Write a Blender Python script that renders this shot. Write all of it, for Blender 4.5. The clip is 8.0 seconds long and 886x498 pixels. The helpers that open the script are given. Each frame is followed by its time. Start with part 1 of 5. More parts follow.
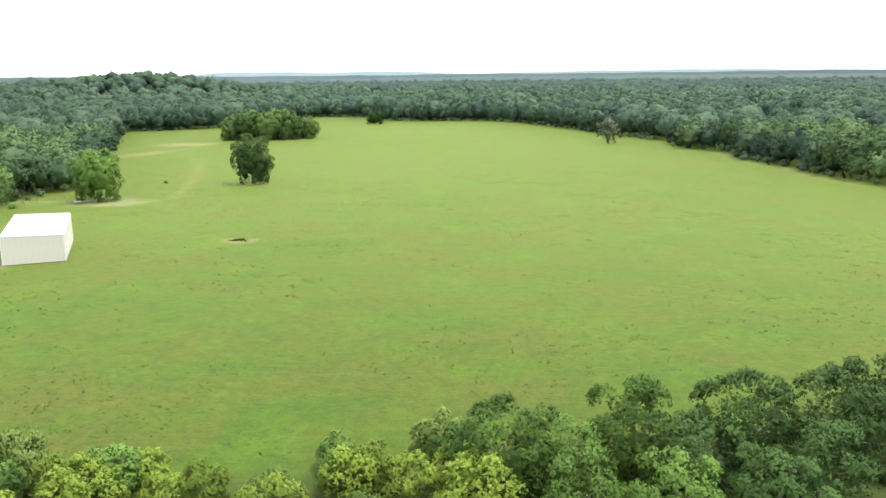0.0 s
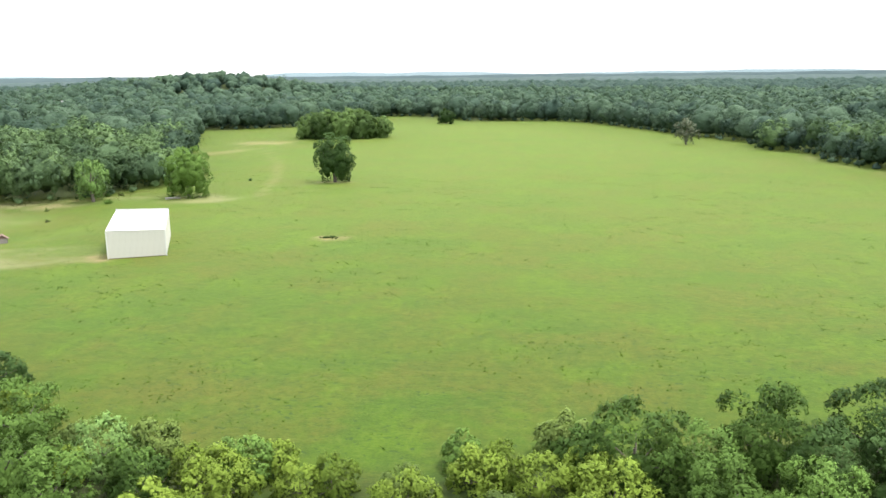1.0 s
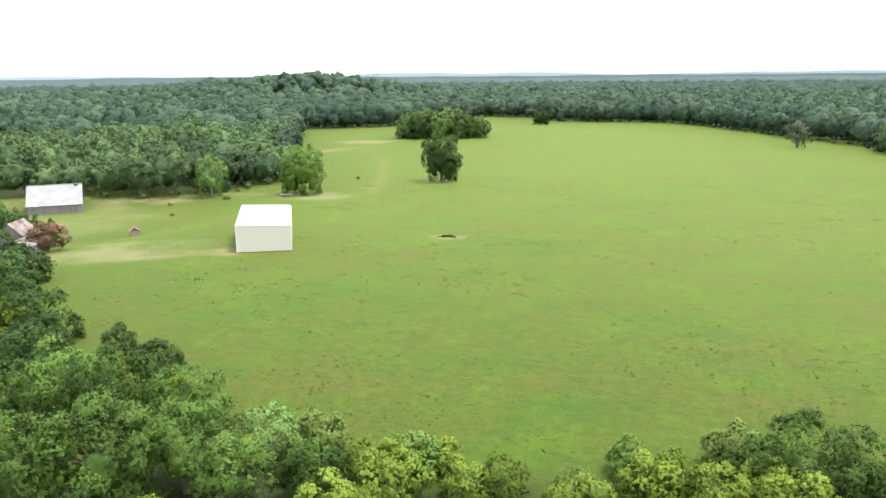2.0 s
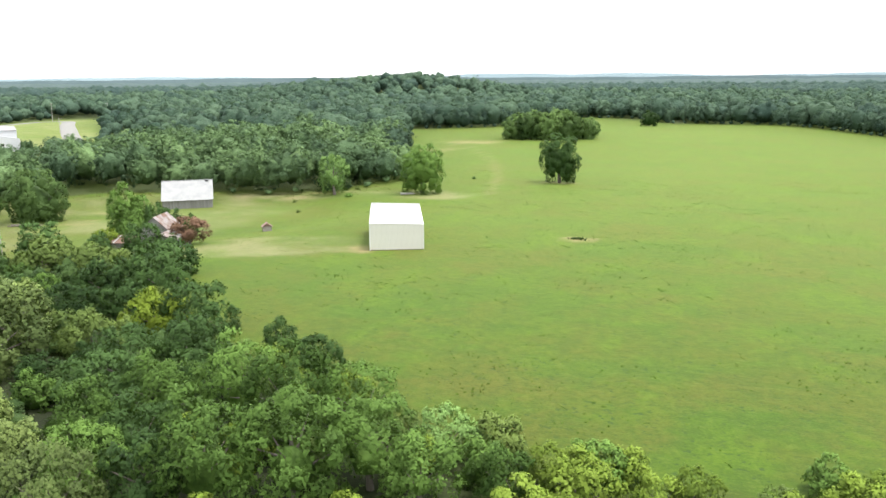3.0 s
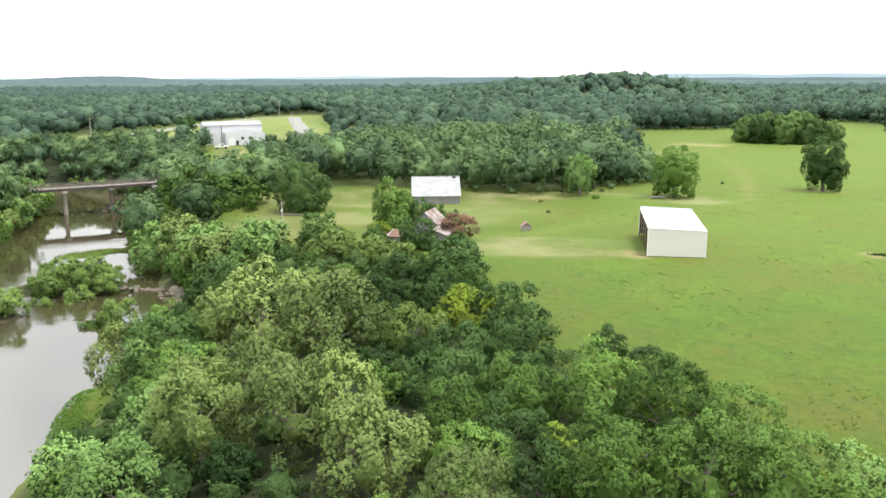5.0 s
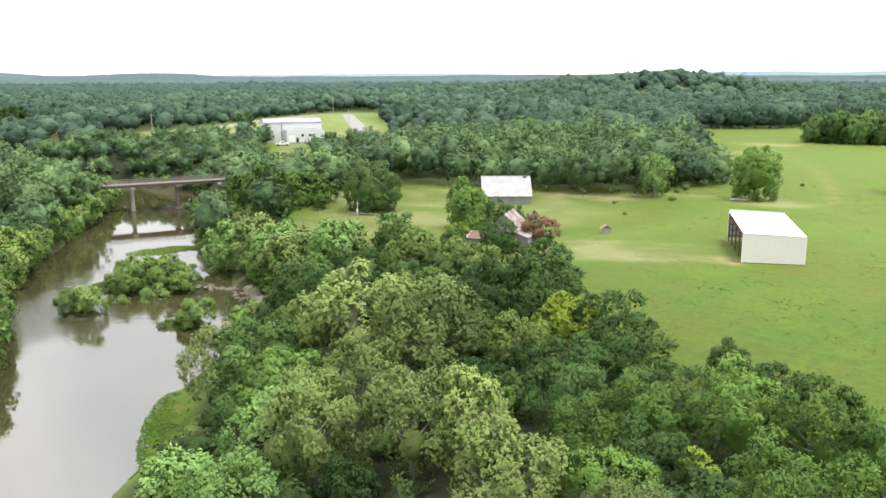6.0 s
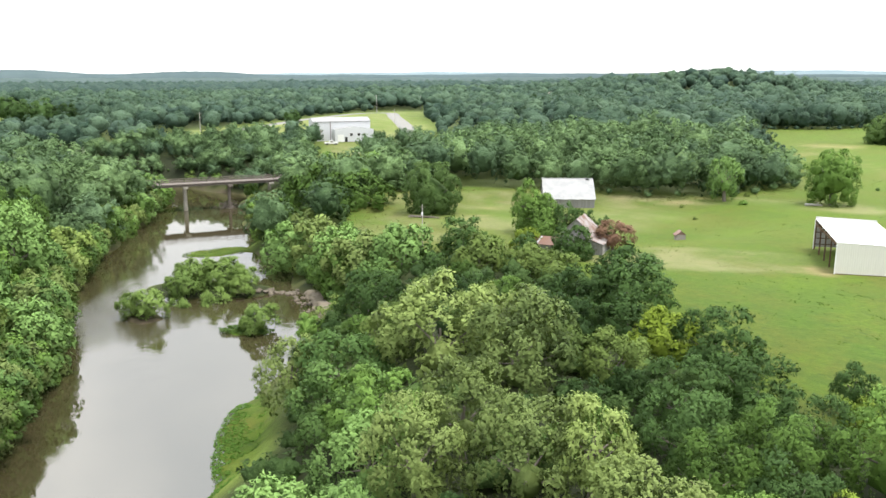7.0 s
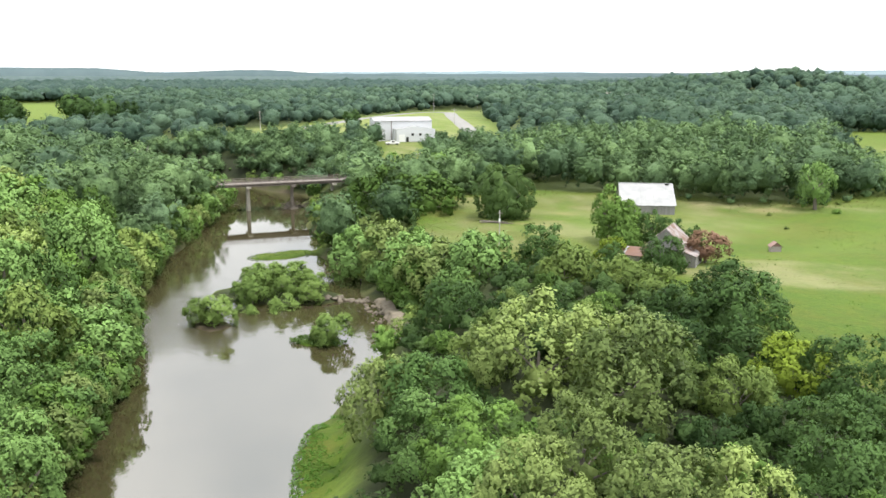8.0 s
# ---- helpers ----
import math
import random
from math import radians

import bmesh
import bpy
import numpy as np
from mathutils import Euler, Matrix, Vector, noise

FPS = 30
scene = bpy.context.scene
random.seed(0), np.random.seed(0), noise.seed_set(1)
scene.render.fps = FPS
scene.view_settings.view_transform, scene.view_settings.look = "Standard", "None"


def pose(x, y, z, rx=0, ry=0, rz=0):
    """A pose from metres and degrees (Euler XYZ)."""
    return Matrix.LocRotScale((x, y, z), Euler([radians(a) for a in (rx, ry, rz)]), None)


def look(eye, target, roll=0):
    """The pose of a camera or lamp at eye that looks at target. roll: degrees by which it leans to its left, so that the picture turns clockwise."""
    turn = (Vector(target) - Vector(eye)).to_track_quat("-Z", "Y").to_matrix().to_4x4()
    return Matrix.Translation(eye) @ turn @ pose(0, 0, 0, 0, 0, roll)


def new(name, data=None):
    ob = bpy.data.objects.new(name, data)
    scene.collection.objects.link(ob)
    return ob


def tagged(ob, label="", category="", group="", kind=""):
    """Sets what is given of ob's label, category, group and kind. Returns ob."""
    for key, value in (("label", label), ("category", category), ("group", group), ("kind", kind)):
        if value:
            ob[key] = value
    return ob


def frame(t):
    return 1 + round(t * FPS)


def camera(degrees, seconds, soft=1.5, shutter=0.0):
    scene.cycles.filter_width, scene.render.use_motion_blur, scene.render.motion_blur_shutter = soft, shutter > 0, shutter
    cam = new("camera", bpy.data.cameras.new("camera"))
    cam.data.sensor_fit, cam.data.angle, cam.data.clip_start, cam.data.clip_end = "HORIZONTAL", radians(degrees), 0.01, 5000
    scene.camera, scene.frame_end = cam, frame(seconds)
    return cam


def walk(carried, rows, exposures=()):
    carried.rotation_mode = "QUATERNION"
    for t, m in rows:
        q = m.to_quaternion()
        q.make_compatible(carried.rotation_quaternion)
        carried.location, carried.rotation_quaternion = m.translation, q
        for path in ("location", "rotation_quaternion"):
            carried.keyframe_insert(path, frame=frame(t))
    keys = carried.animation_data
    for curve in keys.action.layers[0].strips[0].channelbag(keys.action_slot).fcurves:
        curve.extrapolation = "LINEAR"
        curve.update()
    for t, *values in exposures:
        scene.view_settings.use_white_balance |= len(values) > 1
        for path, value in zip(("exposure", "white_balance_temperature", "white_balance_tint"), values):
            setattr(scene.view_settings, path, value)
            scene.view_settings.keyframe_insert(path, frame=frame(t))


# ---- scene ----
# ---------------------------------------------------------------- camera
cam = camera(57.1, 8.0)
ROWS = [
    (0.0, (0.001, 1.278, 29.037), (-0.131, 3.229, 28.616), -0.6),
    (0.5, (-2.404, 1.105, 29.02), (-2.604, 3.05, 28.599), -0.6),
    (1.0, (-5.143, 0.790, 29.007), (-5.421, 2.725, 28.588), -0.6),
    (1.5, (-8.264, 0.319, 28.99), (-8.638, 2.238, 28.573), -0.55),
    (2.8, (-17.409, -0.867, 28.82), (-18.048, 0.982, 28.406), -0.45),
    (3.5, (-22.648, -1.909, 28.70), (-23.44, -0.118, 28.291), -0.4),
    (4.0, (-26.600, -2.815, 28.618), (-27.493, -1.072, 28.211), -0.36),
    (4.5, (-30.659, -3.730, 28.54), (-31.644, -2.038, 28.131), -0.3),
    (5.0, (-34.623, -4.440, 28.49), (-35.697, -2.804, 28.079), -0.23),
    (5.2, (-36.154, -4.650, 28.485), (-37.258, -3.034, 28.072), -0.2),
    (6.5, (-45.754, -4.739, 28.551), (-46.939, -3.183, 28.133), -0.12),
    (7.0, (-49.718, -3.970, 28.594), (-50.946, -2.448, 28.174), -0.07),
    (7.5, (-53.825, -2.854, 28.613), (-55.099, -1.371, 28.192), 0.0),
    (8.0, (-57.897, -1.601, 28.606), (-59.215, -0.158, 28.184), 0.1),
]
walk(cam, [(t, look(eye, target, roll)) for t, eye, target, roll in ROWS])

# ---------------------------------------------------------------- light
SUN_ELEV, SUN_AZ = 71.0, 75.0          # azimuth from +y towards +x
world = bpy.data.worlds.new("overcast_sky")
scene.world = world
world.use_nodes = True
wn, wl = world.node_tree.nodes, world.node_tree.links
wn.clear()
w_out, w_bg = wn.new("ShaderNodeOutputWorld"), wn.new("ShaderNodeBackground")
w_sky, w_mix = wn.new("ShaderNodeTexSky"), wn.new("ShaderNodeMixRGB")
w_sky.sky_type, w_sky.sun_disc = "NISHITA", False
w_sky.sun_elevation, w_sky.sun_rotation = radians(SUN_ELEV), radians(SUN_AZ)
w_dim = wn.new("ShaderNodeMixRGB")
w_dim.blend_type, w_dim.inputs[0].default_value = "MULTIPLY", 1.0
w_dim.inputs[2].default_value = (0.10, 0.10, 0.10, 1)
# broken cloud deck: soft brightness changes over the dome
w_co, w_no, w_ramp = wn.new("ShaderNodeTexCoord"), wn.new("ShaderNodeTexNoise"), wn.new("ShaderNodeValToRGB")
w_no.inputs["Scale"].default_value, w_no.inputs["Detail"].default_value = 3.0, 5.0
w_ramp.color_ramp.elements[0].position, w_ramp.color_ramp.elements[0].color = 0.36, (0.74, 0.78, 0.82, 1)
w_ramp.color_ramp.elements[1].position, w_ramp.color_ramp.elements[1].color = 0.64, (1.08, 1.08, 1.06, 1)
wl.new(w_co.outputs["Generated"], w_no.inputs["Vector"])
wl.new(w_no.outputs["Fac"], w_ramp.inputs[0])
wl.new(w_sky.outputs[0], w_dim.inputs[1])
wl.new(w_dim.outputs[0], w_mix.inputs[1])
wl.new(w_ramp.outputs[0], w_mix.inputs[2])
w_mix.inputs[0].default_value = 0.88
# an overcast dome is brighter overhead than at the horizon
w_sep, w_up = wn.new("ShaderNodeSeparateXYZ"), wn.new("ShaderNodeMapRange")
wl.new(w_co.outputs["Generated"], w_sep.inputs[0])
wl.new(w_sep.outputs["Z"], w_up.inputs[0])
for w_i, w_v in enumerate((0.0, 1.0, 1.85, 2.25)):
    w_up.inputs[w_i + 1].default_value = w_v
wl.new(w_up.outputs[0], w_bg.inputs["Strength"])
wl.new(w_mix.outputs[0], w_bg.inputs["Color"])
wl.new(w_bg.outputs[0], w_out.inputs[0])

sun_data = bpy.data.lights.new("sun", "SUN")
sun_data.energy, sun_data.angle, sun_data.color = 4.85, radians(18), (1.0, 0.97, 0.90)
sun = new("sun", sun_data)
se, sa = radians(SUN_ELEV), radians(SUN_AZ)
sun.matrix_world = look((0, 0, 0), (-math.sin(sa) * math.cos(se), -math.cos(sa) * math.cos(se), -math.sin(se)))
scene.view_settings.exposure = 0.0


# ---------------------------------------------------------------- helpers
rng = np.random.default_rng(7)


def mesh_from(name, verts, faces, material, normals=None, smooth=False, tint=None):
    """A mesh from arrays: verts (n, 3), faces (m, 3 or 4) or a list of such arrays."""
    groups = faces if isinstance(faces, list) else [faces]
    me = bpy.data.meshes.new(name)
    verts = np.asarray(verts, dtype=np.float32)
    me.vertices.add(len(verts))
    me.vertices.foreach_set("co", verts.ravel())
    loops = np.concatenate([np.asarray(g, dtype=np.int32).ravel() for g in groups])
    sizes = np.concatenate([np.full(len(g), np.asarray(g).shape[1], dtype=np.int32) for g in groups])
    starts = np.concatenate([[0], np.cumsum(sizes)[:-1]]).astype(np.int32)
    me.loops.add(len(loops))
    me.loops.foreach_set("vertex_index", loops)
    me.polygons.add(len(sizes))
    me.polygons.foreach_set("loop_start", starts)
    me.polygons.foreach_set("loop_total", sizes)
    if smooth:
        me.polygons.foreach_set("use_smooth", np.ones(len(sizes), dtype=bool))
    if tint is not None:
        at = me.attributes.new("tint", "FLOAT", "POINT")
        at.data.foreach_set("value", np.asarray(tint, dtype=np.float32))
    me.update(calc_edges=True)
    if normals is not None:
        me.normals_split_custom_set_from_vertices(np.asarray(normals, dtype=np.float32))
    if material:
        me.materials.append(material)
    return me


def part(name, bm, material, parent=None, label=""):
    """Links a bmesh as one mesh object under a thing or a part."""
    me = bpy.data.meshes.new(name)
    bm.to_mesh(me)
    bm.free()
    me.materials.append(material)
    ob = new(name, me)
    ob.parent = parent
    return tagged(ob, label)


def thing(name, m, label, category, group="", kind=""):
    ob = new(name)
    ob.empty_display_size = 0.5
    ob.matrix_basis = m
    return tagged(ob, label, category, group, kind)


def box(bm, x0, y0, z0, x1, y1, z1, m=None):
    vs = [bm.verts.new((x, y, z)) for z in (z0, z1) for x, y in ((x0, y0), (x1, y0), (x1, y1), (x0, y1))]
    for f in ((0, 3, 2, 1), (4, 5, 6, 7), (0, 1, 5, 4), (1, 2, 6, 5), (2, 3, 7, 6), (3, 0, 4, 7)):
        bm.faces.new([vs[i] for i in f])
    if m is not None:
        bmesh.ops.transform(bm, matrix=m, verts=vs)
    return vs


def boxes(*rows):
    bm = bmesh.new()
    for r in rows:
        box(bm, *r)
    return bm


def tube(bm, a, b, ra, rb, n=8):
    a, b = Vector(a), Vector(b)
    turn = (b - a).to_track_quat("Z", "Y").to_matrix()
    rings = []
    for c, r in ((a, ra), (b, rb)):
        rings.append([bm.verts.new(c + turn @ Vector((r * math.cos(2 * math.pi * i / n), r * math.sin(2 * math.pi * i / n), 0))) for i in range(n)])
    for i in range(n):
        bm.faces.new((rings[0][i], rings[0][(i + 1) % n], rings[1][(i + 1) % n], rings[1][i]))
    bm.faces.new(rings[1])
    bm.faces.new(rings[0][::-1])


def prism(bm, pts, y0, y1):
    """A profile of (x, z) points drawn out from y0 to y1."""
    a = [bm.verts.new((x, y0, z)) for x, z in pts]
    b = [bm.verts.new((x, y1, z)) for x, z in pts]
    n = len(pts)
    bm.faces.new(a)
    bm.faces.new(b[::-1])
    for i in range(n):
        bm.faces.new((a[i], b[i], b[(i + 1) % n], a[(i + 1) % n]))
    bmesh.ops.recalc_face_normals(bm, faces=bm.faces)


# ---------------------------------------------------------------- materials
class Nodes:
    """Small builder of node materials."""

    def __init__(self, name):
        self.mat = bpy.data.materials.new(name)
        self.mat.use_nodes = True
        self.n, self.l = self.mat.node_tree.nodes, self.mat.node_tree.links
        self.n.clear()
        self.out = self.n.new("ShaderNodeOutputMaterial")
        self.bsdf = self.n.new("ShaderNodeBsdfPrincipled")
        self.l.new(self.bsdf.outputs[0], self.out.inputs[0])
        self.co = self.n.new("ShaderNodeTexCoord")

    def put(self, socket, value):
        if isinstance(value, bpy.types.NodeSocket):
            self.l.new(value, socket)
        elif isinstance(value, tuple) and len(value) == 3 and socket.type == "RGBA":
            socket.default_value = (*value, 1)
        else:
            socket.default_value = value

    def noise(self, scale, detail=3.0, rough=0.55, vector=None, stretch=None):
        v = vector or self.co.outputs["Object"]
        if stretch:
            mp = self.n.new("ShaderNodeMapping")
            self.l.new(v, mp.inputs[0])
            mp.inputs["Scale"].default_value = stretch
            v = mp.outputs[0]
        t = self.n.new("ShaderNodeTexNoise")
        self.l.new(v, t.inputs["Vector"])
        t.inputs["Scale"].default_value, t.inputs["Detail"].default_value, t.inputs["Roughness"].default_value = scale, detail, rough
        return t.outputs["Fac"]

    def span(self, value, a, b, lo=0.0, hi=1.0):
        r = self.n.new("ShaderNodeMapRange")
        self.put(r.inputs[0], value)
        for i, v in enumerate((a, b, lo, hi)):
            self.put(r.inputs[i + 1], v)
        return r.outputs[0]

    def mix(self, fac, a, b, how="MIX"):
        m = self.n.new("ShaderNodeMixRGB")
        m.blend_type = how
        for i, v in enumerate((fac, a, b)):
            self.put(m.inputs[i], v)
        return m.outputs[0]

    def math(self, op, a, b=0.0):
        m = self.n.new("ShaderNodeMath")
        m.operation = op
        self.put(m.inputs[0], a)
        self.put(m.inputs[1], b)
        return m.outputs[0]

    def attr(self, name):
        a = self.n.new("ShaderNodeAttribute")
        a.attribute_name = name
        return a.outputs["Fac"]

    def island(self):
        return self.n.new("ShaderNodeNewGeometry").outputs["Random Per Island"]

    def obrand(self):
        return self.n.new("ShaderNodeObjectInfo").outputs["Random"]

    def bump(self, height, strength=0.3, distance=0.05):
        b = self.n.new("ShaderNodeBump")
        b.inputs["Strength"].default_value, b.inputs["Distance"].default_value = strength, distance
        self.put(b.inputs["Height"], height)
        self.l.new(b.outputs[0], self.bsdf.inputs["Normal"])

    def finish(self, color, rough=0.7, metal=0.0, spec=0.5):
        self.put(self.bsdf.inputs["Base Color"], color)
        self.put(self.bsdf.inputs["Roughness"], rough)
        self.put(self.bsdf.inputs["Metallic"], metal)
        self.put(self.bsdf.inputs["Specular IOR Level"], spec)
        return self.mat


def leaf_material(name, a, b, sheen=0.3, through_light=0.12, tinted=False, hue=None):
    """Foliage: two greens mixed from tree to tree, leaf to leaf and in soft patches."""
    k = Nodes(name)
    per_tree = k.attr("tint") if tinted else k.obrand()
    patch = k.span(k.noise(0.45, 2.0), 0.3, 0.7)
    f = k.math("ADD", k.math("MULTIPLY", per_tree, 0.58), k.math("ADD", k.math("MULTIPLY", k.island(), 0.10), k.math("MULTIPLY", patch, 0.24)))
    f = k.math("ADD", f, 0.04)
    col = k.mix(f, a, b)
    # dips of the grain darkened in the colour, as shaded hollows between clusters
    grain = k.noise(2.2, 4.0, 0.7)
    col = k.mix(k.span(grain, 0.36, 0.52, 0.35, 0.0), col, tuple(0.6 * c for c in a))
    if tinted:
        k.bump(k.math("ADD", k.noise(0.8, 3.0, 0.65), k.math("MULTIPLY", grain, 0.5)), 0.8, 1.0)
    else:
        k.bump(grain, 0.5, 0.3)
    if hue:
        far = k.span(k.math("FRACT", k.math("MULTIPLY", per_tree, 7.31)), 0.55, 1.0, 0.0, 0.75)
        col = k.mix(far, col, hue)
    k.finish(col, 0.6, 0.0, 0.3 * sheen)
    tr = k.n.new("ShaderNodeBsdfTranslucent")
    k.l.new(k.mix(0.5, col, (0.18, 0.31, 0.075) if tinted else (0.22, 0.36, 0.04)), tr.inputs["Color"])
    mx = k.n.new("ShaderNodeMixShader")
    mx.inputs[0].default_value = through_light
    k.l.new(k.bsdf.outputs[0], mx.inputs[1])
    k.l.new(tr.outputs[0], mx.inputs[2])
    k.l.new(mx.outputs[0], k.out.inputs[0])
    return k.mat


LEAF = {
    "oak": leaf_material("leaf_mid_green", (0.021, 0.050, 0.010), (0.221, 0.373, 0.082)),
    "dark": leaf_material("leaf_dark_green", (0.011, 0.029, 0.009), (0.105, 0.190, 0.054)),
    "poplar": leaf_material("leaf_pale_green", (0.054, 0.088, 0.028), (0.364, 0.464, 0.138), 0.4),
    "lightoak": leaf_material("leaf_fresh_green", (0.034, 0.080, 0.020), (0.283, 0.454, 0.136)),
    "yellow": leaf_material("leaf_yellow_green", (0.064, 0.105, 0.012), (0.335, 0.443, 0.054)),
    "bright": leaf_material("leaf_bright_green", (0.064, 0.108, 0.014), (0.335, 0.459, 0.073)),
    "olive": leaf_material("leaf_olive_green", (0.046, 0.082, 0.022), (0.278, 0.373, 0.095)),
    "clump": leaf_material("leaf_deep_green", (0.026, 0.056, 0.016), (0.200, 0.315, 0.095)),
    "rust": leaf_material("leaf_red_brown", (0.19, 0.10, 0.07), (0.27, 0.165, 0.11)),
    "shrub": leaf_material("leaf_willow_green", (0.054, 0.105, 0.026), (0.283, 0.405, 0.106)),
    "greytree": leaf_material("leaf_grey_green", (0.125, 0.145, 0.099), (0.187, 0.204, 0.143)),
}
LEAF["lone"], LEAF["loneoak"] = LEAF["dark"], LEAF["oak"]
WOODLAND = leaf_material("leaf_woodland", (0.028, 0.062, 0.029), (0.240, 0.368, 0.150), 0.3, 0.12, True, (0.084, 0.142, 0.088))
# darker copy of the woodland leaves: shade between the trees put into colour
UNDERGROWTH_SHADE = leaf_material("leaf_shaded_undergrowth", (0.018, 0.042, 0.012), (0.110, 0.180, 0.052), 0.3, 0.10, True)
# far woods: distance haze put into the leaf colours as extra blue
WOODLAND_HAZE = leaf_material("leaf_woodland_haze", (0.024, 0.052, 0.038), (0.135, 0.210, 0.128), 0.2, 0.12, True, (0.048, 0.084, 0.070))
CANOPY = leaf_material("leaf_canopy_haze", (0.036, 0.066, 0.058), (0.088, 0.132, 0.106), 0.1, 0.1, True, (0.054, 0.090, 0.084))


def bark_material():
    k = Nodes("bark")
    g = k.noise(6.0, 5.0, 0.6, stretch=(1, 1, 0.2))
    k.bump(g, 0.6, 0.03)
    return k.finish(k.mix(g, (0.09, 0.075, 0.06), (0.24, 0.21, 0.18)), 0.9)


BARK = bark_material()


def ground_material():
    k = Nodes("pasture")
    big, mid = k.noise(0.016, 4.0), k.noise(0.09, 5.0, 0.6)
    fine, speck, tuft = k.noise(0.75, 5.0, 0.7), k.noise(5.0, 3.0, 0.7), k.noise(1.6, 4.0, 0.6, stretch=(0.8, 1.0, 1))
    streak = k.noise(0.06, 5.0, 0.65, stretch=(0.7, 1.2, 1))
    grass = k.mix(k.span(big, 0.40, 0.60), (0.047, 0.095, 0.005), (0.069, 0.111, 0.008))
    grass = k.mix(k.span(mid, 0.48, 0.60, 0.0, 0.62), grass, (0.088, 0.096, 0.010))
    grass = k.mix(k.span(k.noise(0.035, 5.0, 0.6, stretch=(0.6, 1.3, 1)), 0.5, 0.60, 0.0, 0.65), grass, (0.080, 0.086, 0.010))
    grass = k.mix(k.span(streak, 0.5, 0.64, 0.0, 0.45), grass, (0.046, 0.108, 0.007))
    olive, fresh = k.noise(0.048, 7.0, 0.72, stretch=(0.8, 1.1, 1)), k.noise(0.075, 6.0, 0.7, stretch=(1.1, 0.8, 1))
    grass = k.mix(k.span(olive, 0.49, 0.60, 0.0, 0.85), grass, (0.090, 0.090, 0.013))
    grass = k.mix(k.span(fresh, 0.50, 0.62, 0.0, 0.75), grass, (0.074, 0.132, 0.005))
    grass = k.mix(k.span(k.noise(0.21, 4.0, 0.65), 0.36, 0.5, 0.4, 0.0), grass, (0.040, 0.074, 0.009))
    grass = k.mix(k.span(fine, 0.40, 0.52, 0.4, 0.0), grass, (0.034, 0.068, 0.006))
    grass = k.mix(k.span(fine, 0.54, 0.66, 0.0, 0.25), grass, (0.130, 0.160, 0.028))
    small, tiny = k.noise(3.4, 4.0, 0.7), k.noise(9.0, 2.0, 0.6)
    grass = k.mix(k.span(small, 0.36, 0.54, 0.36, 0.0), grass, (0.028, 0.060, 0.006))
    grass = k.mix(k.span(small, 0.52, 0.70, 0.0, 0.22), grass, (0.120, 0.150, 0.026))
    grass = k.mix(k.span(tiny, 0.36, 0.52, 0.22, 0.0), grass, (0.034, 0.066, 0.008))
    weeds = k.math("MULTIPLY", k.span(tuft, 0.35, 0.41, 0.75, 0.0), k.span(k.noise(0.11, 3.0, 0.6), 0.40, 0.58, 0.25, 1.0))
    grass = k.mix(weeds, grass, (0.020, 0.050, 0.012))
    grass = k.mix(k.span(speck, 0.38, 0.55, 0.12, 0.0), grass, (0.040, 0.075, 0.010))
    straw = k.mix(k.span(fine, 0.35, 0.65), (0.225, 0.195, 0.108), (0.175, 0.170, 0.086))
    col = k.mix(k.math("MULTIPLY", k.attr("dry"), k.math("MULTIPLY", k.span(mid, 0.36, 0.56, 0.25, 1.0), k.span(streak, 0.42, 0.6, 0.3, 1.0))), grass, straw)
    soil = k.mix(k.span(fine, 0.35, 0.65), (0.29, 0.205, 0.12), (0.21, 0.165, 0.085))
    col = k.mix(k.math("MULTIPLY", k.attr("bare"), k.span(k.noise(0.3, 4.0), 0.3, 0.6, 0.2, 1.0)), col, soil)
    # leaf litter, its colour darkened for the shade under the trees
    shaded_litter = k.mix(k.span(fine, 0.3, 0.7), (0.014, 0.018, 0.009), (0.026, 0.034, 0.014))
    col = k.mix(k.attr("wood"), col, shaded_litter)
    mud = k.mix(k.span(fine, 0.3, 0.7), (0.075, 0.06, 0.038), (0.05, 0.042, 0.026))
    col = k.mix(k.attr("mud"), col, mud)
    k.bump(k.math("ADD", fine, k.math("ADD", k.math("MULTIPLY", tuft, 0.8), k.math("MULTIPLY", speck, 0.4))), 0.32, 0.10)
    # the nap of the grass catches the light at low angles
    k.bsdf.inputs["Sheen Weight"].default_value, k.bsdf.inputs["Sheen Roughness"].default_value = 0.46, 0.30
    k.bsdf.inputs["Sheen Tint"].default_value = (0.66, 0.86, 0.20, 1)
    return k.finish(col, 0.85, 0.0, 0.22)


WATER_Z = -10.0


